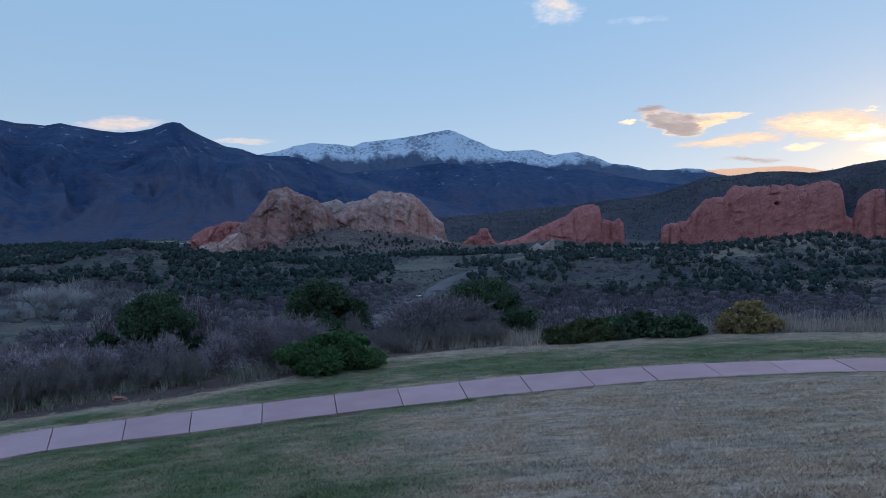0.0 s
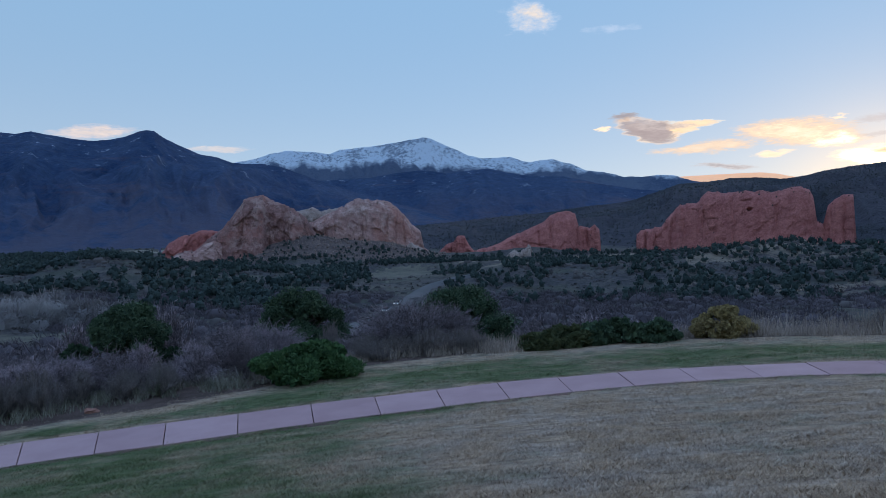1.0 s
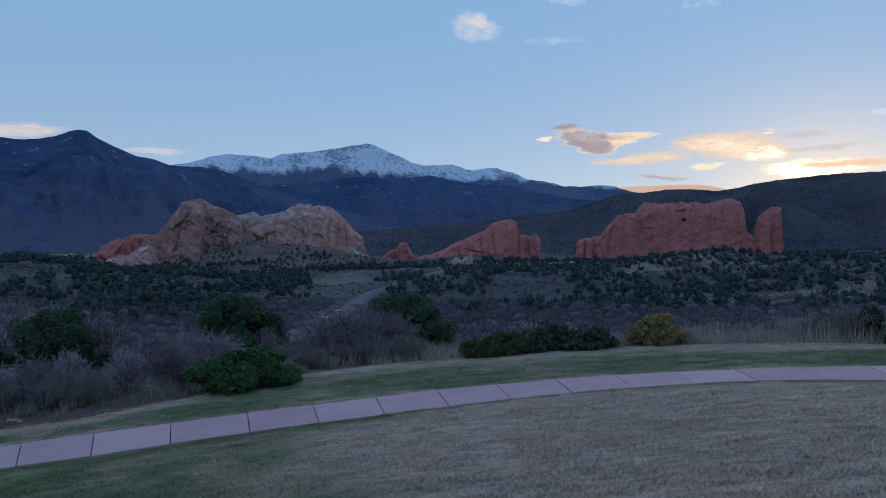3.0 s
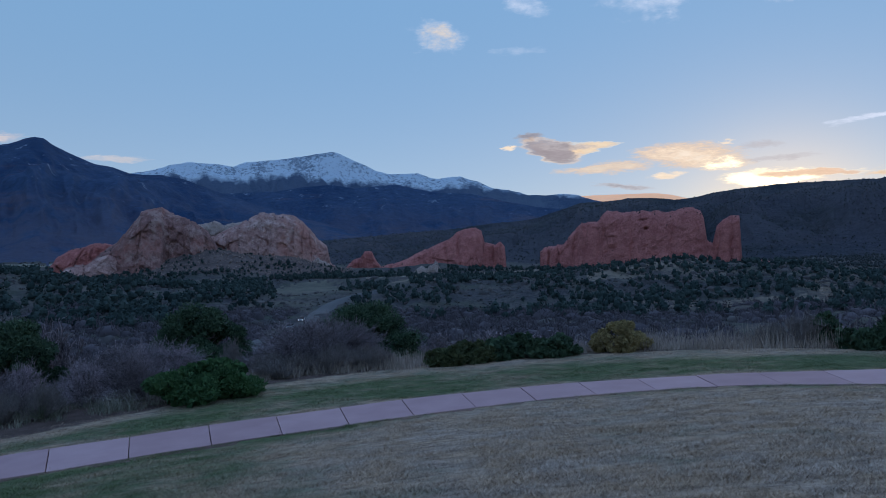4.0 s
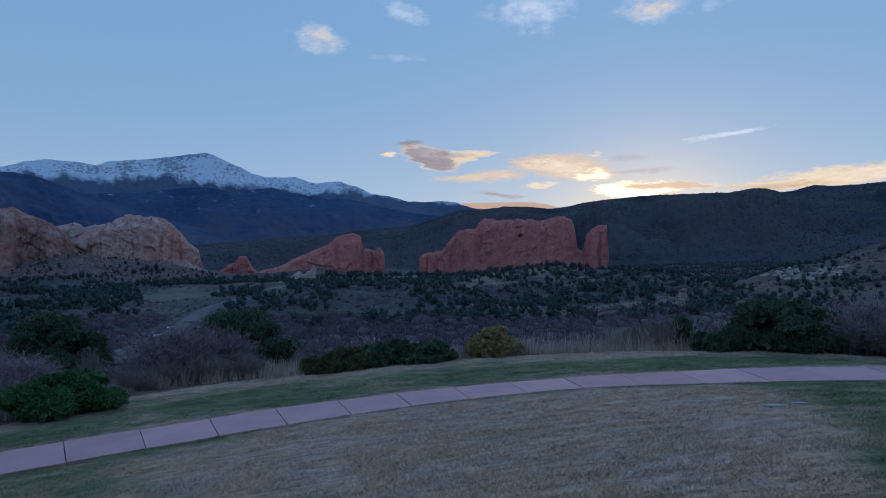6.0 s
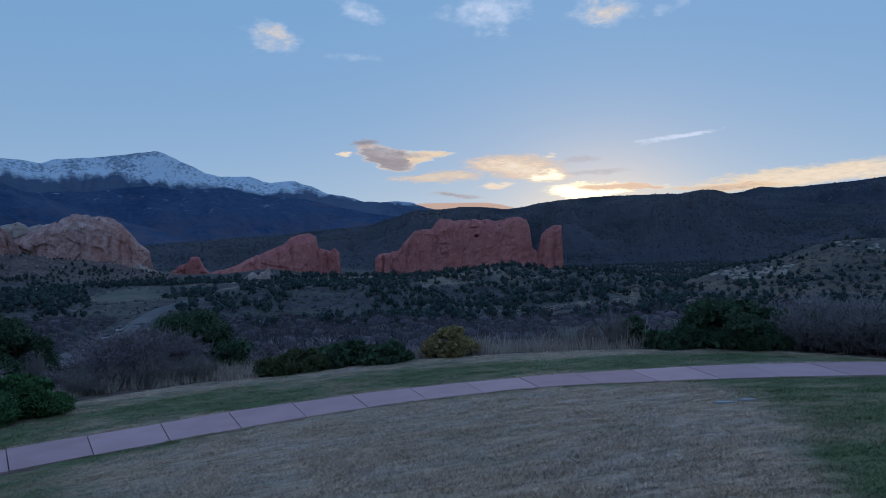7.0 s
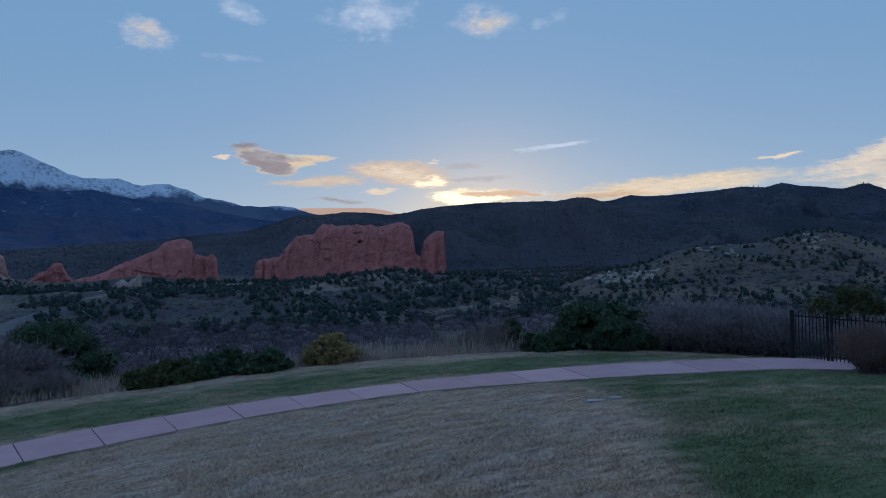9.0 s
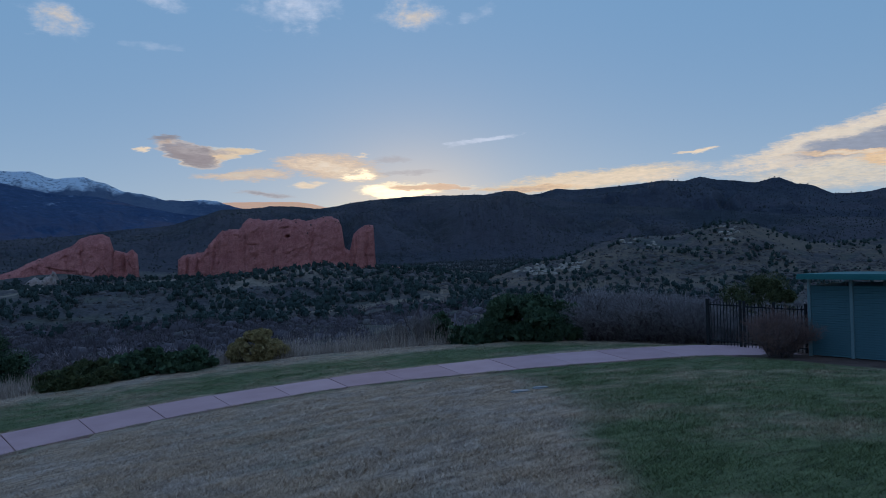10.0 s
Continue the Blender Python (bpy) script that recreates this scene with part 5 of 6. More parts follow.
for _ in range(16):
    bare_shrub(3, rng.uniform(-32, -17), rng.uniform(22.0, 23.0), rng.uniform(0.6, 1.1), rng.uniform(0.5, 0.95), PALE_BRUSH)
for _ in range(16):
    bare_shrub(3, rng.uniform(-6, 5), rng.uniform(24.5, 26.0), rng.uniform(0.7, 1.2), rng.uniform(0.4, 0.8), PALE_BRUSH)
for az, r, w, h in ((47.7, 26.3, 2.1, 1.35), (48.6, 26.0, 2.3, 1.45), (50.4, 25.7, 2.4, 1.42), (52.2, 25.4, 2.4, 1.40), (54.0, 25.1, 2.2, 1.32), (55.4, 24.9, 1.9, 1.25), (47.6, 28.0, 3.0, 1.75), (50.6, 27.6, 3.0, 1.7), (53.4, 27.2, 3.0, 1.6)):
    bare_shrub(5, az, r, w, h, "dark leafless hedge shrub of fine twigs beside the path", "hedge shrubs by the gate")
for az, r, w, h in ((45.5, 33, 3.2, 2.1), (48.6, 32, 3.2, 2.2), (51.6, 32, 3.2, 2.1), (54.6, 31.5, 3.2, 1.9), (57.4, 31, 3.0, 1.7), (60.2, 31, 3.0, 1.7), (63, 30, 3.0, 1.7), (66, 31, 3.2, 1.8)):
    bare_shrub(5, az, r, w, h, "tall leafless thicket shrub behind the fence", "thicket behind the fence")
bare_shrub(4, 60.75, 20.3, 1.7, 1.02, "rounded reddish leafless shrub beside the shed", "shrubs by the shed")

rng = np.random.default_rng(70)
made = 0
while made < 110:
    az, r = rng.uniform(-36, 40), 34 + 86 * rng.random() ** 0.8
    if abs(az + 6.0 - (r - 100) * 0.02) < 1.5 and r > 90:
        continue
    if az > 5 and r < 48:
        continue
    bare_shrub(int(rng.integers(0, 3)), az, r, rng.uniform(2.6, 4.6), rng.uniform(1.7, 3.0), PURPLE)
    made += 1


def toned(me, tone, per):
    """Gives each clump a tone of its own."""
    mark = me.attributes.new("tone", "FLOAT", "POINT")
    mark.data.foreach_set("value", np.repeat(tone, per).astype(np.float32))
    return me


def clump_material(name, dark, light):
    m = Nodes(name, 0.95)
    share = m.math("ADD", m.math("MULTIPLY", m.attribute("tone"), 0.65), m.math("MULTIPLY", m.chance(True), 0.35))
    return m.done(m.mix(share, dark, light))


def tree_dots(name, label, material, x, y, z, wide, seed, leaves=20, tall=1.05, scrap=0.17):
    """Far trees as one mass: each a rounded, ragged head of leafy scraps."""
    rng = np.random.default_rng(seed)
    n = len(x)
    w = wide * rng.uniform(0.55, 1.4, n)
    h = w * tall * rng.uniform(0.8, 1.3, n)
    d = rng.normal(size=(n, leaves, 3))
    d /= np.linalg.norm(d, axis=2, keepdims=True)
    lob = 1 + 0.25 * np.sin(3 * np.arctan2(d[..., 1], d[..., 0]) + rng.uniform(0, 6, (n, 1)))
    p = d * (np.stack([w, w, h], -1)[:, None, :] * 0.42) * (rng.uniform(0.65, 1.0, (n, leaves)) * lob)[..., None]
    p[..., 2] += h[:, None] * 0.46
    p += np.stack([x, y, z], -1)[:, None, :]
    v, f = sprays(p.reshape(-1, 3), d.reshape(-1, 3), np.repeat(w * scrap, leaves), rng, 1.0, 0.1)
    # a solid uneven heart in each head
    lat, lon = np.meshgrid(np.radians([-60, -15, 25, 62]), np.radians(np.arange(0, 360, 60)), indexing="ij")
    ball = np.stack([np.cos(lat) * np.cos(lon), np.cos(lat) * np.sin(lon), np.sin(lat)], -1).reshape(-1, 3)
    ball = np.concatenate([ball, [[0, 0, 1.0]]])
    ring = [(6 * k + j, 6 * k + (j + 1) % 6, 6 * k + 6 + (j + 1) % 6, 6 * k + 6 + j) for k in range(3) for j in range(6)] + [(18 + j, 18 + (j + 1) % 6, 24, 24) for j in range(6)]
    q = ball[None] * rng.uniform(0.72, 1.1, (n, 25, 1)) * np.stack([w, w, h], -1)[:, None, :] * 0.36
    q[..., 2] += h[:, None] * 0.46
    q += np.stack([x, y, z], -1)[:, None, :]
    quads = np.array(ring[:18])
    caps = np.array(ring[18:])[:, :3]
    heart = np.concatenate([quads[:, [0, 1, 2]], quads[:, [0, 2, 3]], caps])
    shade = rng.random(n)
    me = bpy.data.meshes.new(name)
    f3 = triangles_of(f)
    me.from_pydata(np.concatenate([v, q.reshape(-1, 3)]), [], np.concatenate([f3, (heart[None] + (np.arange(n) * 25)[:, None, None]).reshape(-1, 3) + len(v)]))
    mark = me.attributes.new("tone", "FLOAT", "POINT")
    mark.data.foreach_set("value", np.concatenate([np.repeat(shade, leaves * 4), np.repeat(shade, 25)]).astype(np.float32))
    return tagged(link(name, me, material), label, "trees", kind="stuff")


def scatter(seed, count, area, keep):
    rng = np.random.default_rng(seed)
    az = rng.uniform(area[0], area[1], count * 4)
    r = np.sqrt(rng.uniform(area[2] ** 2, area[3] ** 2, count * 4))
    x, y = r * np.sin(np.radians(az)), r * np.cos(np.radians(az))
    ok = keep(x, y, az, r)
    x, y = x[ok][:count], y[ok][:count]
    return x, y, ground_z(x, y)


def on_slope(seed, count, name, part_of=(0.0, 1.0), bearings=(-90, 90)):
    rng = np.random.default_rng(seed)
    g = SLOPES[name]
    i = rng.integers(int(part_of[0] * (g.shape[0] - 1)), int(part_of[1] * (g.shape[0] - 1)), count * 3)
    j = rng.integers(0, g.shape[1] - 1, count * 3)
    u, v = rng.random((count * 3, 1)), rng.random((count * 3, 1))
    p = (g[i, j] * (1 - u) + g[i + 1, j] * u) * (1 - v) + (g[i, j + 1] * (1 - u) + g[i + 1, j + 1] * u) * v
    az = np.degrees(np.arctan2(p[:, 0], p[:, 1]))
    ok = (az > bearings[0]) & (az < bearings[1]) & (FIELD.rough(p[:, 0] * 0.008, p[:, 1] * 0.008, 4) > -0.6)
    return p[ok][:count].T


for az, r, w, el in ((-32.6, 246, 11, -3.6), (-30.9, 252, 9, -3.7), (-29.3, 246, 10, -3.2), (-27.7, 250, 11, -3.15), (-26.2, 246, 8.5, -3.5), (-24.9, 256, 7, -3.7), (-34.4, 250, 10, -3.4)):
    bare_shrub(3, az, r, w, height_to(az, r, el), "pale grey leafless willow in the valley bottom", "willows in the valley bottom", "leafless_willow")


def brush_field(name, label, material, count, area, size, seed, blades, slim, tall, keep, scrap=0.32):
    """Far brush as one mass of twig fans; area: bearings and distances."""
    rng = np.random.default_rng(seed)
    az = rng.uniform(area[0], area[1], count * 3)
    r = np.sqrt(rng.uniform(area[2] ** 2, area[3] ** 2, count * 3))
    x, y = r * np.sin(np.radians(az)), r * np.cos(np.radians(az))
    ok = keep(x, y, az, r)
    x, y, r = x[ok][:count], y[ok][:count], r[ok][:count]
    n = len(x)
    z = ground_z(x, y)
    w = size * rng.uniform(0.6, 1.4, n)
    d = rng.normal(size=(n, blades, 3))
    d[..., 2] = np.abs(d[..., 2])
    d /= np.linalg.norm(d, axis=2, keepdims=True)
    root = np.stack([x, y, z], -1)[:, None, :] + d * np.stack([w, w, w * tall], -1)[:, None, :] * rng.uniform(0.2, 0.9, (n, blades, 1)) * 0.5
    out = d.reshape(-1, 3)
    v, f = sprays(root.reshape(-1, 3), out, np.repeat(w * scrap, blades), rng, slim, 0.7 if slim < 0.3 else 0.35)
    return tagged(link(name, toned(raw_mesh(name, v, f), rng.random(n), blades * 4), material), label, "brush", kind="stuff")


# far foliage blued and flattened: haze painted into the base colours
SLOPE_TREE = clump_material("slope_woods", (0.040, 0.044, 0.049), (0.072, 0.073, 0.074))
HILL_TREE = clump_material("hill_juniper_foliage", (0.018, 0.031, 0.032), (0.055, 0.074, 0.068))
BRUSH = clump_material("valley_brush", (0.052, 0.044, 0.053), (0.130, 0.106, 0.119))
HILL_BRUSH = clump_material("hill_brush", (0.042, 0.039, 0.042), (0.135, 0.115, 0.112))
GREY_BRUSH = clump_material("grey_valley_brush", (0.12, 0.108, 0.112), (0.28, 0.25, 0.25))

ROAD = [(-6.7, 117), (-6.2, 125), (-5.1, 152), (-3.8, 191), (-2.5, 228), (-1.55, 262), (-0.95, 300), (-0.4, 337), (0.3, 366), (1.4, 385), (3.2, 398), (5.5, 405)]


def off_road(az, r):
    return np.abs(az - np.interp(r, [q[1] for q in ROAD], [q[0] for q in ROAD])) * r > 57.3 * np.interp(r, [100, 200], [5.5, 7.5])


def in_meadow(az, r):
    return ((az + 1.8) / 3.6) ** 2 + ((r - 500) / 75) ** 2 < 1


def patchy(scale, shift, level):
    return lambda x, y: FIELD.rough(x * scale + shift, y * scale - shift, 4) > level


def brush_mounds(name, label, material, x, y, size, tall, seed, twigs):
    """Thickets as one mass: low uneven domes bristling with fine twigs."""
    rng = np.random.default_rng(seed)
    n = len(x)
    w = size * np.exp(rng.normal(size=n) * 0.32)
    h = w * tall * rng.uniform(0.75, 1.25, n)
    foot = np.stack([x, y, ground_z(x, y) - 0.1], -1)
    lat, lon = np.meshgrid(np.radians([-8, 22, 52]), np.radians(np.arange(0, 360, 45)), indexing="ij")
    dome = np.concatenate([np.stack([np.cos(lat) * np.cos(lon), np.cos(lat) * np.sin(lon), np.sin(lat)], -1).reshape(-1, 3), [[0, 0, 1.0]]])
    k = len(dome)
    q = dome[None] * rng.uniform(0.70, 1.0, (n, k, 1)) * np.stack([w * 0.40, w * 0.40, h * 0.72], -1)[:, None, :] + foot[:, None, :]
    ring = [(8 * a + b, 8 * a + (b + 1) % 8, 8 * a + 8 + (b + 1) % 8, 8 * a + 8 + b) for a in range(2) for b in range(8)]
    tri = np.concatenate([triangles_of(ring), [(16 + b, 16 + (b + 1) % 8, k - 1) for b in range(8)]])
    d = rng.normal(size=(n, twigs, 3))
    d[..., 2] = np.abs(d[..., 2])
    d /= np.linalg.norm(d, axis=2, keepdims=True)
    root = foot[:, None, :] + d * np.stack([w * 0.44, w * 0.44, h * 0.84], -1)[:, None, :] * rng.uniform(0.75, 1.0, (n, twigs, 1))
    v, f = sprays(root.reshape(-1, 3), d.reshape(-1, 3), np.repeat(w * 0.15, twigs), rng, 0.13, 0.6)
    faces = np.concatenate([triangles_of(f), (tri[None] + (np.arange(n) * k)[:, None, None]).reshape(-1, 3) + len(v)])
    me = raw_mesh(name, np.concatenate([v, q.reshape(-1, 3)]), faces)
    tone = rng.random(n)
    mark = me.attributes.new("tone", "FLOAT", "POINT")
    mark.data.foreach_set("value", np.concatenate([np.repeat(tone, twigs * 4), np.repeat(tone, k)]).astype(np.float32))
    return tagged(link(name, me, material), label, "brush", kind="stuff")


x, y, _ = scatter(81, 2600, (-42, 75, 62, 320), lambda x, y, az, r: off_road(az, r) & ~((az < -25.0) & (r > 203) & (r < 236)) & patchy(0.022, 5, -0.16)(x, y))
brush_mounds("valley_brush", "purple-grey leafless oak brush filling the valley", BRUSH, x, y, 4.8, 0.44, 81, 95)
x, y, _ = scatter(82, 4200, (-45, 75, 230, 560), lambda x, y, az, r: off_road(az, r) & ~in_meadow(az, r) & patchy(0.02, 9, -0.08)(x, y))
brush_mounds("valley_brush", "dark leafless brush on the lower slopes of the hills", HILL_BRUSH, x, y, 3.6, 0.42, 85, 14)
x, y, _ = scatter(84, 95, (-40, -21.5, 238, 290), lambda x, y, az, r: patchy(0.03, 11, -0.1)(x, y))
brush_mounds("grey_brush", "pale grey leafless willows in the valley bottom", GREY_BRUSH, x, y, 7.5, 0.68, 82, 260)
brush_field("hill_brush", "low dark brush between the junipers on the hills", HILL_BRUSH, 11000, (-45, 80, 230, 820), 2.0, 86, 8, 0.6, 0.4,
            lambda x, y, az, r: off_road(az, r) & ~in_meadow(az, r) & patchy(0.03, 3, -0.2)(x, y))


def wooded(level):
    return lambda x, y, az, r: off_road(az, r) & ~in_meadow(az, r) & (ground_z(x, y) > np.interp(r, FLOOR_R, FLOOR_Z) - 0.7) & (FIELD.rough(x * 0.025 + 2, y * 0.025, 4) > level)


tree_dots("hill_junipers", "dark juniper trees crowding the low hills", HILL_TREE, *scatter(83, 3000, (-45, -4, 255, 640), wooded(-0.16)), 3.9, 83)
tree_dots("hill_junipers", "dark juniper trees dotted over the pale hills", HILL_TREE, *scatter(87, 2100, (1, 40, 260, 620), wooded(-0.24)), 3.3, 87)
tree_dots("hill_junipers", "small dark trees dotted over the rocky hill", HILL_TREE, *scatter(88, 1500, (38, 82, 300, 760), wooded(-0.08)), 3.0, 88)
tree_dots("hill_junipers", "dark juniper trees at the foot of the great rocks", HILL_TREE, *scatter(84, 1300, (-24, 36, 610, 800),
          lambda x, y, az, r: ~((np.abs(az + 9) < 3.5) & (r > 740)) & (FIELD.rough(x * 0.02 + 9, y * 0.02, 4) > -0.2)), 4.0, 84, 40)
ledge = np.concatenate(LEDGES)
tree_dots("ledge_bushes", "small dark bushes rooted on the ledges of the cliffs", HILL_TREE, *ledge.T, 1.5, 107, 14)
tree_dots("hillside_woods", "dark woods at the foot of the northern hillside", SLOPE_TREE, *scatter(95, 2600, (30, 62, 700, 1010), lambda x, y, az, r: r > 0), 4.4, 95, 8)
tree_dots("hill_junipers", "dark trees on the far side of the low hills", HILL_TREE, *scatter(105, 2200, (-45, -18, 640, 1500), lambda x, y, az, r: (FIELD.rough(x * 0.008 + 4, y * 0.008, 4) > -0.25) & ~((az > -22.6) & (r > 1250))), 6.0, 105, 16)
tree_dots("hill_junipers", "scattered dark trees on the rubble slope below the cliffs", HILL_TREE, *scatter(106, 330, (-14, 2, 715, 835), lambda x, y, az, r: FIELD.rough(x * 0.02 + 3, y * 0.02, 3) > -0.08), 2.5, 106, 16)
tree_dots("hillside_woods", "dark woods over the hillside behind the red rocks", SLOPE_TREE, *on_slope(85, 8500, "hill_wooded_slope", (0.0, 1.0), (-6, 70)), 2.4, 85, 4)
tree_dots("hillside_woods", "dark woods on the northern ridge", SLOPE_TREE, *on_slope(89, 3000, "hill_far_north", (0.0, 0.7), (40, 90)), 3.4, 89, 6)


# ---- grasses ----
def grass_field(name, label, material, x, y, tall, wide, seed, blades=5, spread=0.06, category="grass", lean=0.5, comb=0.0):
    rng = np.random.default_rng(seed)
    n = len(x)
    x, y = np.repeat(x, blades) + rng.normal(size=n * blades) * spread, np.repeat(y, blades) + rng.normal(size=n * blades) * spread
    tall = np.repeat(tall, blades) * rng.uniform(0.5, 1.15, n * blades) if not np.isscalar(tall) else tall * rng.uniform(0.5, 1.15, n * blades)
    a = rng.uniform(0, 2 * np.pi, n * blades)
    tip = rng.normal(size=(n * blades, 2)) * lean * tall[:, None]
    if comb:
        tip += np.stack([y, -x], -1) / np.hypot(x, y)[:, None] * (comb * tall * rng.choice([-1, 1, 1], n * blades))[:, None]
    z = ground_z(x, y) - 0.01
    dx, dy = np.cos(a) * wide, np.sin(a) * wide
    v = np.stack([np.stack([x - dx, y - dy, z], -1), np.stack([x + dx, y + dy, z], -1), np.stack([x + tip[:, 0], y + tip[:, 1], z + tall], -1)], 1)
    me = raw_mesh(name, v.reshape(-1, 3), np.arange(3 * len(x)).reshape(-1, 3))
    share = me.attributes.new("green", "FLOAT", "POINT")
    share.data.foreach_set("value", np.repeat(green_share(x, y), 3).astype(np.float32))
    return tagged(link(name, me, material), label, category, kind="stuff")


rng = np.random.default_rng(90)
n = 165000
az, r = rng.uniform(-36, 74, n), 5.6 + (27.8 - 5.6) * rng.random(n) ** 1.15
i_, o_, e_ = (np.interp(az, t, q) for t, q in ((WAY_AZ, WAY_IN), (WAY_AZ, WAY_OUT), (EDGE_AZ, EDGE_R)))
x, y = r * np.sin(np.radians(az)), r * np.cos(np.radians(az))
wave = FIELD.rough(x * 0.5, y * 0.5, 4)
bed = np.interp(az, [56.9, 57, 58, 63, 67, 90], [99, 21.2, 20.4, 19.2, 18.4, 17.5])
ok = ((r < i_ - 0.03) | (r > o_ + 0.03)) & (r < e_ + 0.6 * wave + rng.normal(size=n) * 0.25) & (r < bed + 0.4 * wave + rng.normal(size=n) * 0.12)
grass_field("lawn_grass", "short dormant turf with tan and green blades", BLADE, x[ok], y[ok], np.clip(0.041 + 0.05 * FIELD.rough(x[ok] * 1.2, y[ok] * 4.0, 4), 0.014, 0.09), 0.0076, 91, 4, 0.08, lean=0.9, comb=0.6)
n = 260
az, r = rng.uniform(19, 37, n), rng.uniform(27.0, 30.0, n)
grass_field("dry_grass", "tall dry straw-coloured grass behind the lawn", STRAW, *(r * np.sin(np.radians(az)), r * np.cos(np.radians(az))), rng.uniform(0.25, 0.8, n), 0.009, 92, 18, 0.16, lean=0.3)
az, r = rng.uniform(22, 41, 150), rng.uniform(27.2, 29.5, 150)
grass_field("dry_grass", "sparse tall dry stalks standing above the grass", STRAW, *(r * np.sin(np.radians(az)), r * np.cos(np.radians(az))), rng.uniform(0.6, 1.25, 150), 0.007, 95, 9, 0.22, lean=0.16)
az, r = rng.uniform(-7, 8, 220), rng.uniform(24.3, 27.0, 220)
grass_field("dry_grass", "short dry grass at the edge of the brush", STRAW, *(r * np.sin(np.radians(az)), r * np.cos(np.radians(az))), rng.uniform(0.2, 0.6, 220), 0.010, 93, 22, 0.14, lean=0.3)
az, r = rng.uniform(-33, -12, 170), rng.uniform(21.4, 24.5, 170)
grass_field("bunch_grass", "grey-green bunch grass in the garden bed", BUNCH, *(r * np.sin(np.radians(az)), r * np.cos(np.radians(az))), rng.uniform(0.15, 0.5, 170), 0.010, 94, 24, 0.12, lean=0.35)

# a yucca and a heap of dead branches in the garden bed
rng = np.random.default_rng(96)
x, y = polar(-19.6, 22.0)
yucca = new("yucca")
yucca.location = (x, y, float(ground_z(x, y)))
n = 90
a, tilt = rng.uniform(0, 2 * np.pi, n), rng.uniform(0.05, 1.25, n)
tip = np.stack([np.cos(a) * np.sin(tilt), np.sin(a) * np.sin(tilt), np.cos(tilt)], -1) * rng.uniform(0.35, 0.62, (n, 1))
link("leaf_rosette", raw_mesh("leaf_rosette", *prisms(tip * 0.04, tip, np.full(n, 0.014), np.full(n, 0.002))), STRAW_GREEN, yucca)
stalk = np.array([[0.0, 0, 0], [0.03, 0.02, 0.35]]), np.array([[0.03, 0.02, 0.35], [0.05, 0.0, 0.72]]), np.array([0.015, 0.012]), np.array([0.012, 0.006])
link("stalk", raw_mesh("stalk", *prisms(*stalk)), STRAW_GREEN, yucca, "dry flower stalk")
tagged(yucca, "pale green spiky yucca in the garden bed", "plant")
for az, r, seed in ((-15.0, 22.6, 97), (-14.4, 22.8, 98)):
    rng = np.random.default_rng(seed)
    x, y = polar(az, r)
    heap = new("dead_branch")
    heap.location = (x, y, float(ground_z(x, y)) + 0.05)
    segs = []
    for _ in range(16):
        c = rng.normal(size=3) * np.array([0.25, 0.2, 0.08]) + np.array([0, 0, 0.12])
        d = rng.normal(size=3) * np.array([0.28, 0.28, 0.14])
        segs.append(limb_segments(rng, c - d, c + d, 0.018, 0.006, 4, 0.10)[:4])
    link("branchwork", wood_mesh("branchwork", segs), PALE_TWIG, heap)
    tagged(heap, "bleached dead branches lying in the garden bed", "dead branch")

# ---- road, cars and stones ----
def build_road():
    az = np.interp(np.linspace(0, 1, 90), np.linspace(0, 1, len(ROAD)), [q[0] for q in ROAD])
    r = np.interp(np.linspace(0, 1, 90), np.linspace(0, 1, len(ROAD)), [q[1] for q in ROAD])
    k = np.ones(9) / 9
    az, r = (np.convolve(np.pad(q, 4, mode="edge"), k, "valid") for q in (az, r))
    c = np.stack([r * np.sin(np.radians(az)), r * np.cos(np.radians(az))], -1)
    d = np.gradient(c, axis=0)
    d /= np.linalg.norm(d, axis=1, keepdims=True)
    side = np.stack([d[:, 1], -d[:, 0]], -1)
    z = ground_z(c[:, 0], c[:, 1])
    z = np.convolve(np.pad(z, 6, mode="edge"), np.ones(13) / 13, "valid") + 1.0
    rows = []
    for off, drop in ((-5.4, -2.5), (-2.5, 0.0), (2.5, 0.0), (5.4, -2.5)):
        p = c + side * off
        rows.append(np.stack([p[:, 0], p[:, 1], z + drop], -1))
    me = sheet_mesh("road", np.stack(rows))
    ob = tagged(link("road", me, ASPHALT), "grey asphalt road winding down the valley", "road", kind="structure")
    return c, z, d


ROAD_MID, ROAD_Z, ROAD_WAY = build_road()


def box(bm, lo, hi, m=None, bevel=0.0):
    made = bmesh.ops.create_cube(bm, size=1.0)["verts"]
    lo, hi = Vector(lo), Vector(hi)
    for v in made:
        v.co = Vector((lo[i] + (v.co[i] + 0.5) * (hi[i] - lo[i]) for i in range(3)))
    if bevel:
        edges = list({e for v in made for e in v.link_edges})
        made = bmesh.ops.bevel(bm, geom=edges, offset=bevel, segments=1, affect="EDGES")["verts"]
    if m is not None:
        bmesh.ops.transform(bm, matrix=m, verts=[v for v in made if v.is_valid])
    return made


def boxed(name, lo, hi, material, parent, bevel=0.0, m=None, label=""):
    bm = bmesh.new()
    box(bm, lo, hi, m, bevel)
    return part(name, bm, material, parent, label)


CAR_PAINT = two_scale("pale_car_paint", (0.26, 0.27, 0.29), (0.36, 0.37, 0.39), 1, 9, 0.3, 0)
DARK_GLASS = two_scale("car_glass", (0.015, 0.017, 0.02), (0.03, 0.033, 0.04), 1, 5, 0.08, 0)
RUBBER = two_scale("tyre_rubber", (0.015, 0.015, 0.016), (0.03, 0.03, 0.03), 2, 20)
LAMP = Nodes("headlamp", 0.3)
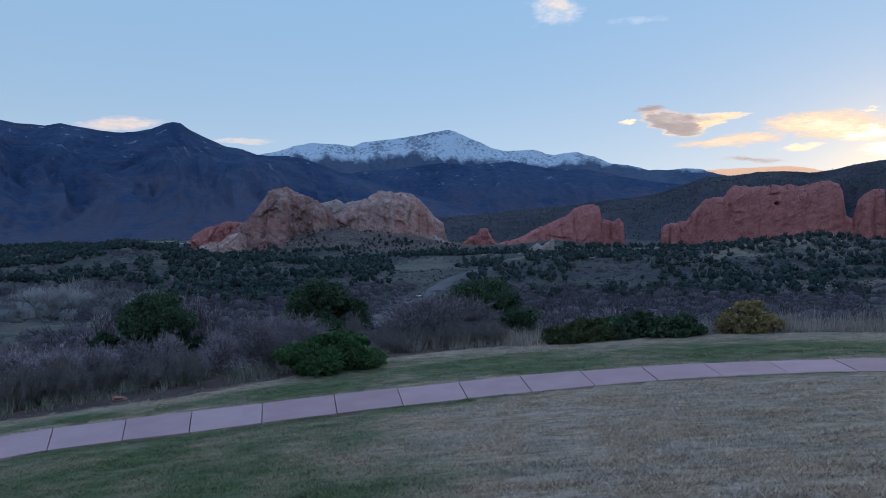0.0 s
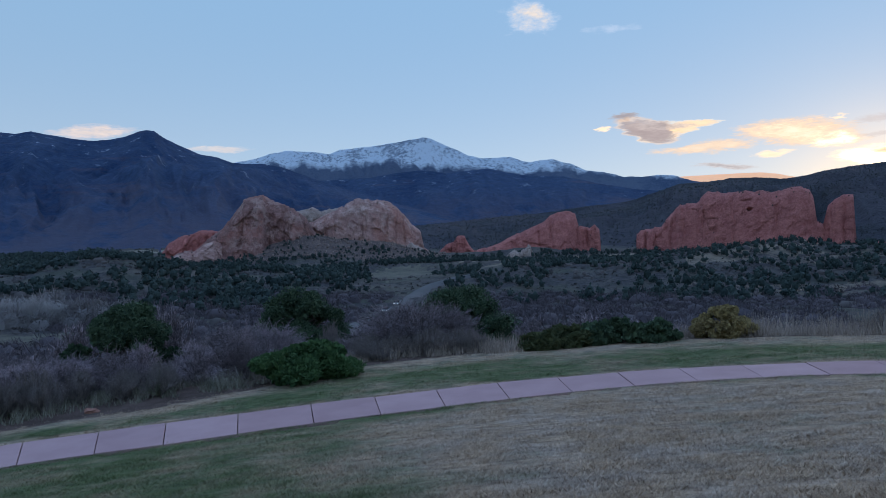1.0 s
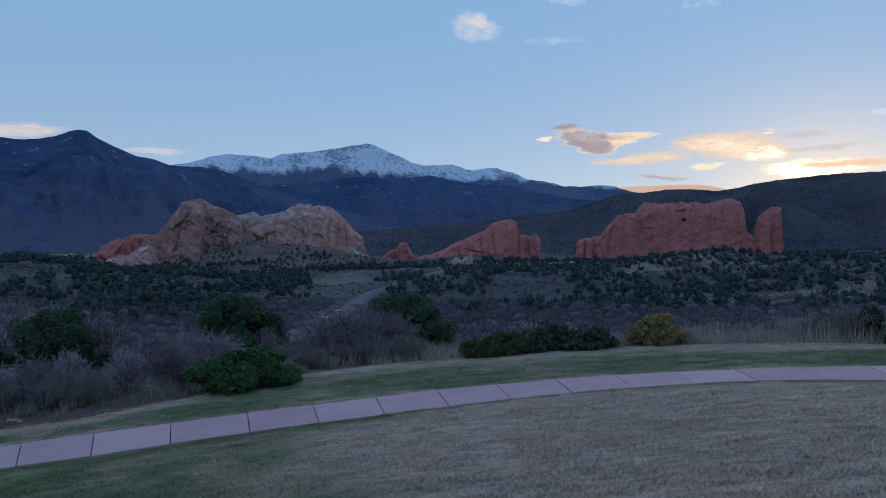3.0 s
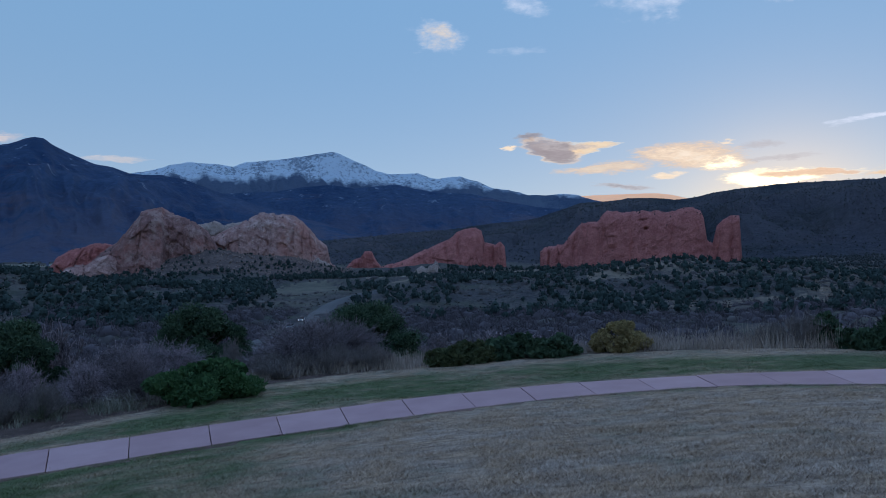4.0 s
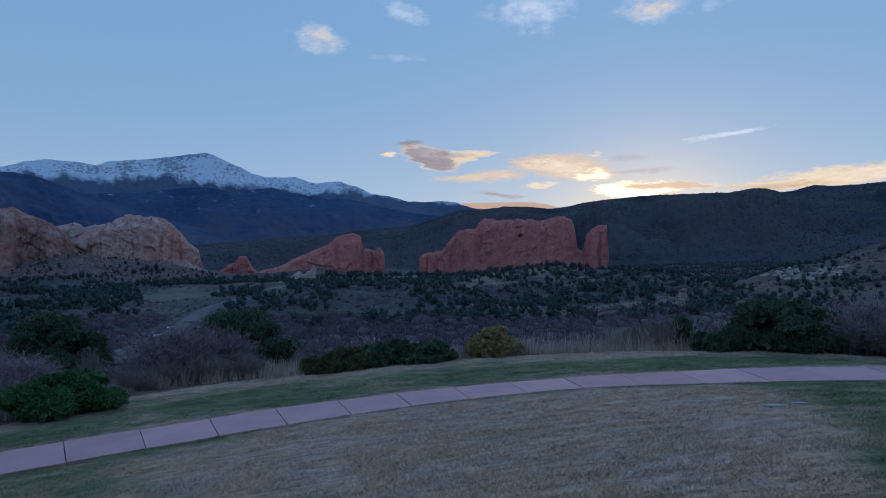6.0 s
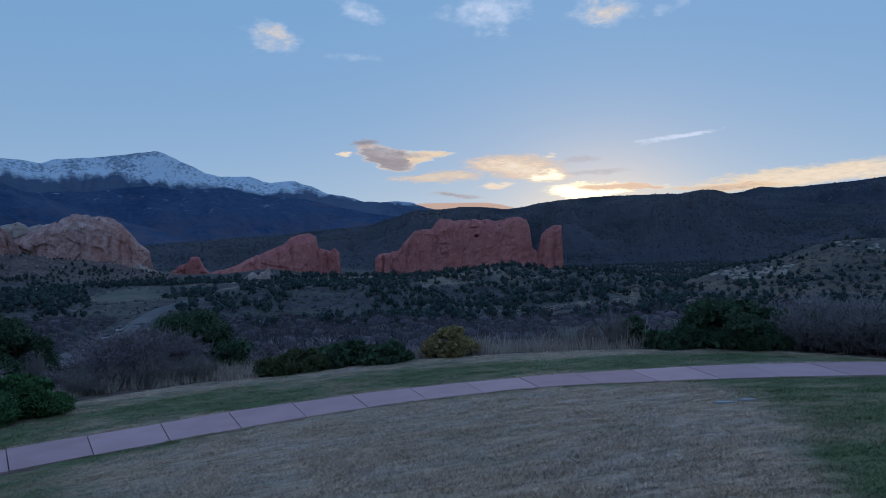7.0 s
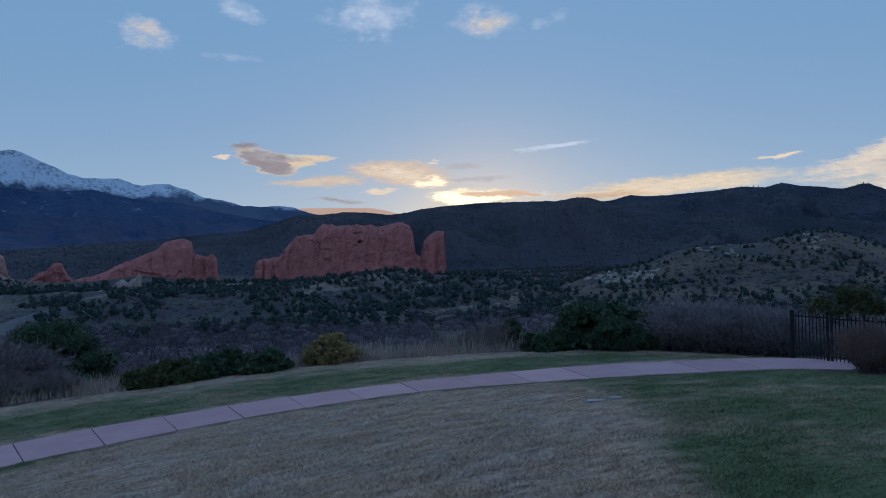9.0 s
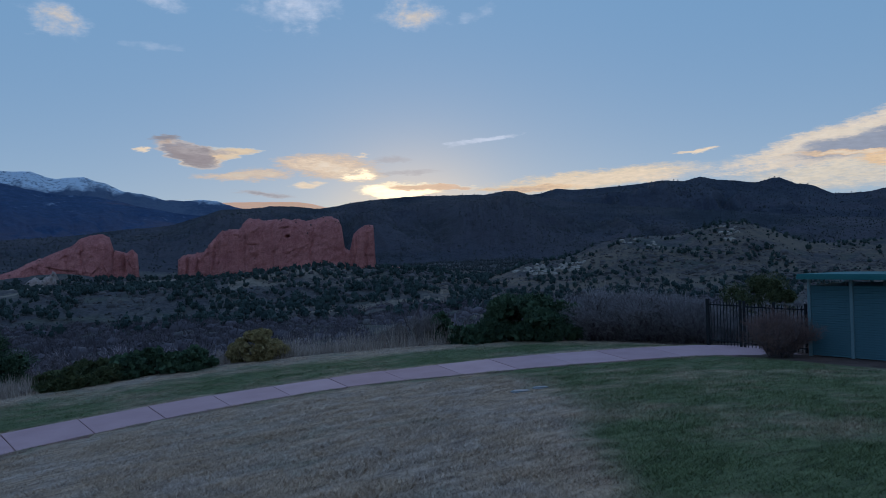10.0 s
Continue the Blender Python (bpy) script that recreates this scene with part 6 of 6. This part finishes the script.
LAMP.bsdf.inputs["Emission Color"].default_value = (1, 0.93, 0.8, 1)
LAMP.bsdf.inputs["Emission Strength"].default_value = 5.0
LAMP = LAMP.done((0.8, 0.8, 0.78))


def build_car(lit=True):
    car = new("car")
    bm = bmesh.new()
    side = [(-2.2, 0.35), (-2.25, 0.8), (-1.3, 0.95), (1.75, 1.0), (2.2, 0.85), (2.25, 0.35)]
    faces = []
    for w in (-0.9, 0.9):
        faces.append([bm.verts.new((x, w, z)) for x, z in side])
    bm.faces.new(faces[0]), bm.faces.new(faces[1][::-1])
    for i in range(len(side)):
        j = (i + 1) % len(side)
        bm.faces.new((faces[0][j], faces[0][i], faces[1][i], faces[1][j]))
    bmesh.ops.recalc_face_normals(bm, faces=bm.faces)
    part("body", bm, CAR_PAINT, car)
    bm = bmesh.new()
    for w, up in ((0.82, 0.96), (0.66, 1.46)):
        for s in (-1, 1):
            for x in ((-1.2, 1.8) if up < 1 else (-0.5, 1.45)):
                bm.verts.new((x, s * w, up))
    bmesh.ops.convex_hull(bm, input=bm.verts)
    part("cabin", bm, DARK_GLASS, car)
    for x in (-1.4, 1.4):
        for y in (-0.82, 0.82):
            bm = bmesh.new()
            bmesh.ops.create_cone(bm, cap_ends=True, segments=14, radius1=0.34, radius2=0.34, depth=0.22, matrix=pose(x, y, 0.34, 90))
            part("wheel", bm, RUBBER, car)
    for y in (-0.65, 0.65) if lit else ():
        bm = bmesh.new()
        bmesh.ops.create_uvsphere(bm, u_segments=8, v_segments=6, radius=0.12, matrix=pose(-2.22, y, 0.68) @ Matrix.Diagonal((0.4, 1, 0.7, 1)))
        part("headlight", bm, LAMP, car, "lit headlight")
    if lit:
        return tagged(car, "small pale car with headlights on, driving down the road", "car", "cars on the valley road")
    return tagged(car, "pale car parked below the red rocks", "car", "parked cars below the rocks")


def car_pose(i):
    way = ROAD_WAY[i]
    return pose(ROAD_MID[i][0] - 1.4 * way[1], ROAD_MID[i][1] + 1.4 * way[0], ROAD_Z[i] + 0.02, 0, 0, math.degrees(math.atan2(way[1], way[0])))


car = build_car()
car.matrix_basis = car_pose(40)
for i in (33, 8):
    copy_thing(car, car_pose(i))


def ground_pose(az, r, turn):
    x, y = polar(az, r)
    return pose(x, y, float(ground_z(x, y)) + 1.2, 0, 0, turn)


car = build_car(False)
car.matrix_basis = ground_pose(13.2, 560, 10)
for az, r, turn in ((13.6, 562, 4), (14.1, 561, -6), (16.4, 560, 0), (16.8, 561, 12)):
    copy_thing(car, ground_pose(az, r, turn))

PLASTER = two_scale("pale_house_wall", (0.40, 0.37, 0.34), (0.55, 0.52, 0.48), 0.1, 1)
SHINGLE = two_scale("dark_house_roof", (0.06, 0.055, 0.055), (0.12, 0.11, 0.105), 0.1, 1)


def build_house():
    house = new("house")
    boxed("wall", (-5, -4, -6), (5, 4, 4), PLASTER, house)
    bm = bmesh.new()
    for x in (-5.6, 5.6):
        for y, z in ((-4.8, 3.8), (4.8, 3.8), (0, 7.0)):
            bm.verts.new((x, y, z))
    bmesh.ops.convex_hull(bm, input=bm.verts)
    part("roof", bm, SHINGLE, house)
    for x in (-2.8, 0.0, 2.8):
        boxed("window", (x - 0.7, -4.06, 1.2), (x + 0.7, -3.98, 2.8), DARK_GLASS, house)
    return tagged(house, "small pale house in the distant town", "house", "houses at the foot of the mountain")


def stone(name, label, x, y, sx, sy, sz, seed, material, category="stone", group="", sink=0.25, turn=0.0, detail=3):
    bm = bmesh.new()
    bmesh.ops.create_icosphere(bm, subdivisions=detail, radius=1.0)
    for v in bm.verts:
        p = v.co * 1.3 + Vector((seed * 3.7, seed, 0))
        v.co *= 0.85 + 0.45 * noise.fractal(p, 1.0, 2.0, 4)
        v.co = Vector((v.co.x * sx, v.co.y * sy, v.co.z * sz))
    ob = part(name, bm, material)
    ob.location = (x, y, float(ground_z(x, y)) + sz * (1 - 2 * sink) * 0.6)
    ob.rotation_euler = (0, 0, turn)
    return tagged(ob, label, category, group)


RED_STONE = two_scale("red_garden_stone", (0.22, 0.10, 0.075), (0.40, 0.21, 0.165), 3, 25, bump=0.6)
LEDGE = two_scale("pale_ledge_rock", (0.19, 0.155, 0.13), (0.42, 0.36, 0.31), 0.06, 0.5, bump=0.8, depth=0.5)
house = build_house()
rng = np.random.default_rng(99)
house.matrix_basis = ground_pose(-20.9, 1560, 20)
for _ in range(14):
    copy_thing(house, ground_pose(rng.uniform(-22.3, -18.8), rng.uniform(1350, 1640), rng.uniform(0, 180)))

x, y = polar(-24.0, 21.15)
stone("red_stone", "rounded reddish stone at the lawn edge", x, y, 0.20, 0.15, 0.10, 3, RED_STONE)

rng = np.random.default_rng(101)
for az0, r0, n, da, dr, s in ((44.2, 515, 26, 2.4, 22, 3.2), (46.6, 530, 12, 1.2, 12, 2.2), (51.5, 580, 10, 1.5, 16, 2.4), (57.5, 590, 14, 1.2, 22, 2.6), (33.0, 560, 9, 2.0, 20, 1.8), (27.3, 600, 10, 1.2, 6, 3.8), (9.3, 620, 14, 1.4, 15, 3.0), (6.0, 560, 8, 2.0, 20, 1.8), (-19.5, 640, 8, 1.0, 12, 2.6)):
    for _ in range(n):
        az, r = az0 + rng.uniform(-da, da), r0 + rng.uniform(-dr, dr)
        x, y = polar(az, r)
        stone("rock_outcrop", "pale weathered rock ledge on the hillside", x, y, s * rng.uniform(0.5, 1.7), s * rng.uniform(0.5, 1.1), s * rng.uniform(0.4, 0.8), int(rng.integers(1, 90)), LEDGE, "rock", "pale ledges on the hills", 0.5, -radians(az) + rng.uniform(-0.4, 0.4), 2)


RUBBLE = two_scale("pink_rubble", (0.16, 0.11, 0.095), (0.30, 0.22, 0.195), 0.1, 0.8)
# rubble on the slope below the pale ridge
rng = np.random.default_rng(103)
n = 1000
az, r = rng.uniform(-16, 2, n), rng.uniform(740, 850, n)
x, y = r * np.sin(np.radians(az)), r * np.cos(np.radians(az))
base = np.array([(1, 0, 0), (-0.5, 0.87, 0), (-0.5, -0.87, 0), (0.2, 0.1, 1.0), (0.1, -0.2, -0.8)])
face = np.array([(0, 1, 3), (1, 2, 3), (2, 0, 3), (1, 0, 4), (2, 1, 4), (0, 2, 4)])
s = rng.uniform(0.4, 1.7, (n, 1, 1)) * rng.uniform(0.6, 1.3, (n, 1, 3))
v = base[None] * s + rng.normal(size=(n, 5, 3)) * 0.2 * s + np.stack([x, y, ground_z(x, y) + 0.2], -1)[:, None, :]
tagged(link("rubble", raw_mesh("rubble", v.reshape(-1, 3), (face[None] + (np.arange(n) * 5)[:, None, None]).reshape(-1, 3)), RUBBLE), "pale rubble on the slope below the cliffs", "rubble", kind="stuff")

# ---- lids in the lawn ----
LID = two_scale("pale_lid_plastic", (0.17, 0.18, 0.195), (0.27, 0.28, 0.30), 4, 40, 0.6, 0.2, 0.002)
for az, r, w, d in ((42.05, 14.4, 0.32, 0.16), (43.6, 14.75, 0.24, 0.14)):
    x, y = polar(az, r)
    lid = new("utility_box")
    lid.location, lid.rotation_euler = (x, y, float(ground_z(x, y)) + 0.012), (0, 0, radians(-20))
    boxed("rim", (-w / 2 - 0.03, -d / 2 - 0.03, -0.10), (w / 2 + 0.03, d / 2 + 0.03, 0.0), LID, lid, 0.01)
    boxed("lid", (-w / 2, -d / 2, 0.0), (w / 2, d / 2, 0.018), LID, lid, 0.006)
    tagged(lid, "pale flat utility box lid set in the turf", "utility box", "utility boxes in the lawn")


# ---- iron gate, fence and shed ----
IRON = two_scale("black_painted_iron", (0.010, 0.011, 0.013), (0.020, 0.021, 0.025), 3, 30, 0.8, 0.2, 0.002)
TEAL = two_scale("teal_painted_steel", (0.052, 0.108, 0.135), (0.082, 0.158, 0.185), 0.8, 20, 0.5, 0.15, 0.003)
TEAL_PALE = two_scale("pale_teal_steel", (0.12, 0.18, 0.205), (0.17, 0.24, 0.265), 1, 20, 0.5, 0.15, 0.003)
TEAL_ROOF = two_scale("teal_roof_steel", (0.025, 0.11, 0.12), (0.045, 0.155, 0.16), 1, 20, 0.75, 0.15, 0.003)


def iron_panel(name, label, category, a, b, foot, top, with_posts, group="", step=0.11):
    """Pickets between two rails from a to b."""
    ob = new(name)
    a, b = Vector(a), Vector(b)
    run = (b - a).length
    ob.matrix_basis = pose(a.x, a.y, 0, 0, 0, math.degrees(math.atan2(b.y - a.y, b.x - a.x)))
    for z in (foot + 0.14, top - 0.09):
        boxed("rail", (0.0, -0.018, z - 0.018), (run, 0.018, z + 0.018), IRON, ob)
    n = max(2, round(run / step))
    first = None
    for i in range(1, n):
        x = run * i / n
        if first is None:
            first = boxed("picket", (-0.009, -0.009, foot + 0.02), (0.009, 0.009, top), IRON, ob)
            first.location.x, mesh = x, first.data
        else:
            p = new("picket", mesh)
            p.parent, p.location = ob, (x, 0, 0)
    for x in with_posts:
        thick = 0.045 if x == 0.0 and name == "iron_gate" else 0.03
        boxed("post", (x - thick, -thick, foot - 0.1), (x + thick, thick, top + 0.05), IRON, ob, 0.008)
        boxed("cap", (x - thick - 0.008, -thick - 0.008, top + 0.05), (x + thick + 0.008, thick + 0.008, top + 0.07), IRON, ob, 0.008)
    return tagged(ob, label, category, group)


def spot(az, r):
    return (*polar(az, r), 0)


GATE_A, GATE_B, FENCE_END = spot(55.95, 23.05), spot(58.15, 22.35), spot(62.4, 21.35)
run = (Vector(GATE_B) - Vector(GATE_A)).length
iron_panel("iron_gate", "black iron picket gate across the end of the path", "gate", GATE_A, GATE_B, 0.80, 2.07, (0.0, run))
d = (Vector(FENCE_END) - Vector(GATE_B)).normalized()
start = Vector(GATE_B) + d * 0.12
run = (Vector(FENCE_END) - start).length
iron_panel("iron_fence", "black iron picket fence running to the shed", "fence", start, FENCE_END, 0.80, 2.05, (0.0, run * 0.5, run))


def build_shed():
    shed = new("shed")
    shed.matrix_basis = pose(*spot(62.65, 20.75)[:2], 0.82, 0, 0, -86.0)
    deep, wall = 2.2, 1.80
    # x along the front, y away from the lawn
    for x in (0.0, 1.0, 2.2, 3.5):
        for y in (0.0, deep):
            boxed("post", (x - 0.035, y - 0.04, 0), (x + 0.04, y + 0.04, 2.02), TEAL_PALE, shed, 0.006, label="pale teal steel post")
    # louvred panels: one slat, repeated
    rows, gap = 30, (wall - 0.06) / 30
    for x0, x1 in ((0.04, 0.965), (1.04, 2.165), (2.24, 3.465)):
        panel = new("panel")
        panel.parent = shed
        first = None
        for i in range(rows):
            if first is None:
                bm = bmesh.new()
                box(bm, (x0, -0.004, -0.031), (x1, 0.004, 0.031))
                bmesh.ops.rotate(bm, verts=bm.verts, cent=(0, 0, 0), matrix=Matrix.Rotation(radians(-32), 3, "X"))
                first = part("slat", bm, TEAL, panel)
                slat = first
            else:
                slat = new("slat", first.data)
                slat.parent = panel
            slat.location = (0, 0, 0.085 + gap * i)
    boxed("backing", (0.04, 0.045, 0.06), (3.465, 0.057, wall - 0.03), TEAL, shed)
    for x in (0.0, 3.5):
        boxed("side_wall", (x - 0.012, 0.06, 0.06), (x + 0.012, deep - 0.05, wall), TEAL, shed)
    boxed("back_wall", (0.05, deep - 0.012, 0.06), (3.46, deep + 0.012, wall), TEAL, shed)
    for y in (0.0, deep):
        boxed("beam", (-0.1, y - 0.03, 1.985), (3.7, y + 0.03, 2.02), TEAL, shed)
    boxed("roof", (-0.15, -0.32, -0.025), (3.95, deep + 0.35, 0.025), TEAL_ROOF, shed, 0.006, Matrix.Translation((0, 0, 2.07)) @ Matrix.Rotation(radians(-0.8), 4, "X"), "teal steel roof")
    boxed("fascia", (-0.16, -0.345, 1.965), (3.96, -0.322, 2.075), TEAL_ROOF, shed, 0.004)
    return tagged(shed, "open-topped teal louvred steel shed with a flat roof", "shed")


build_shed()
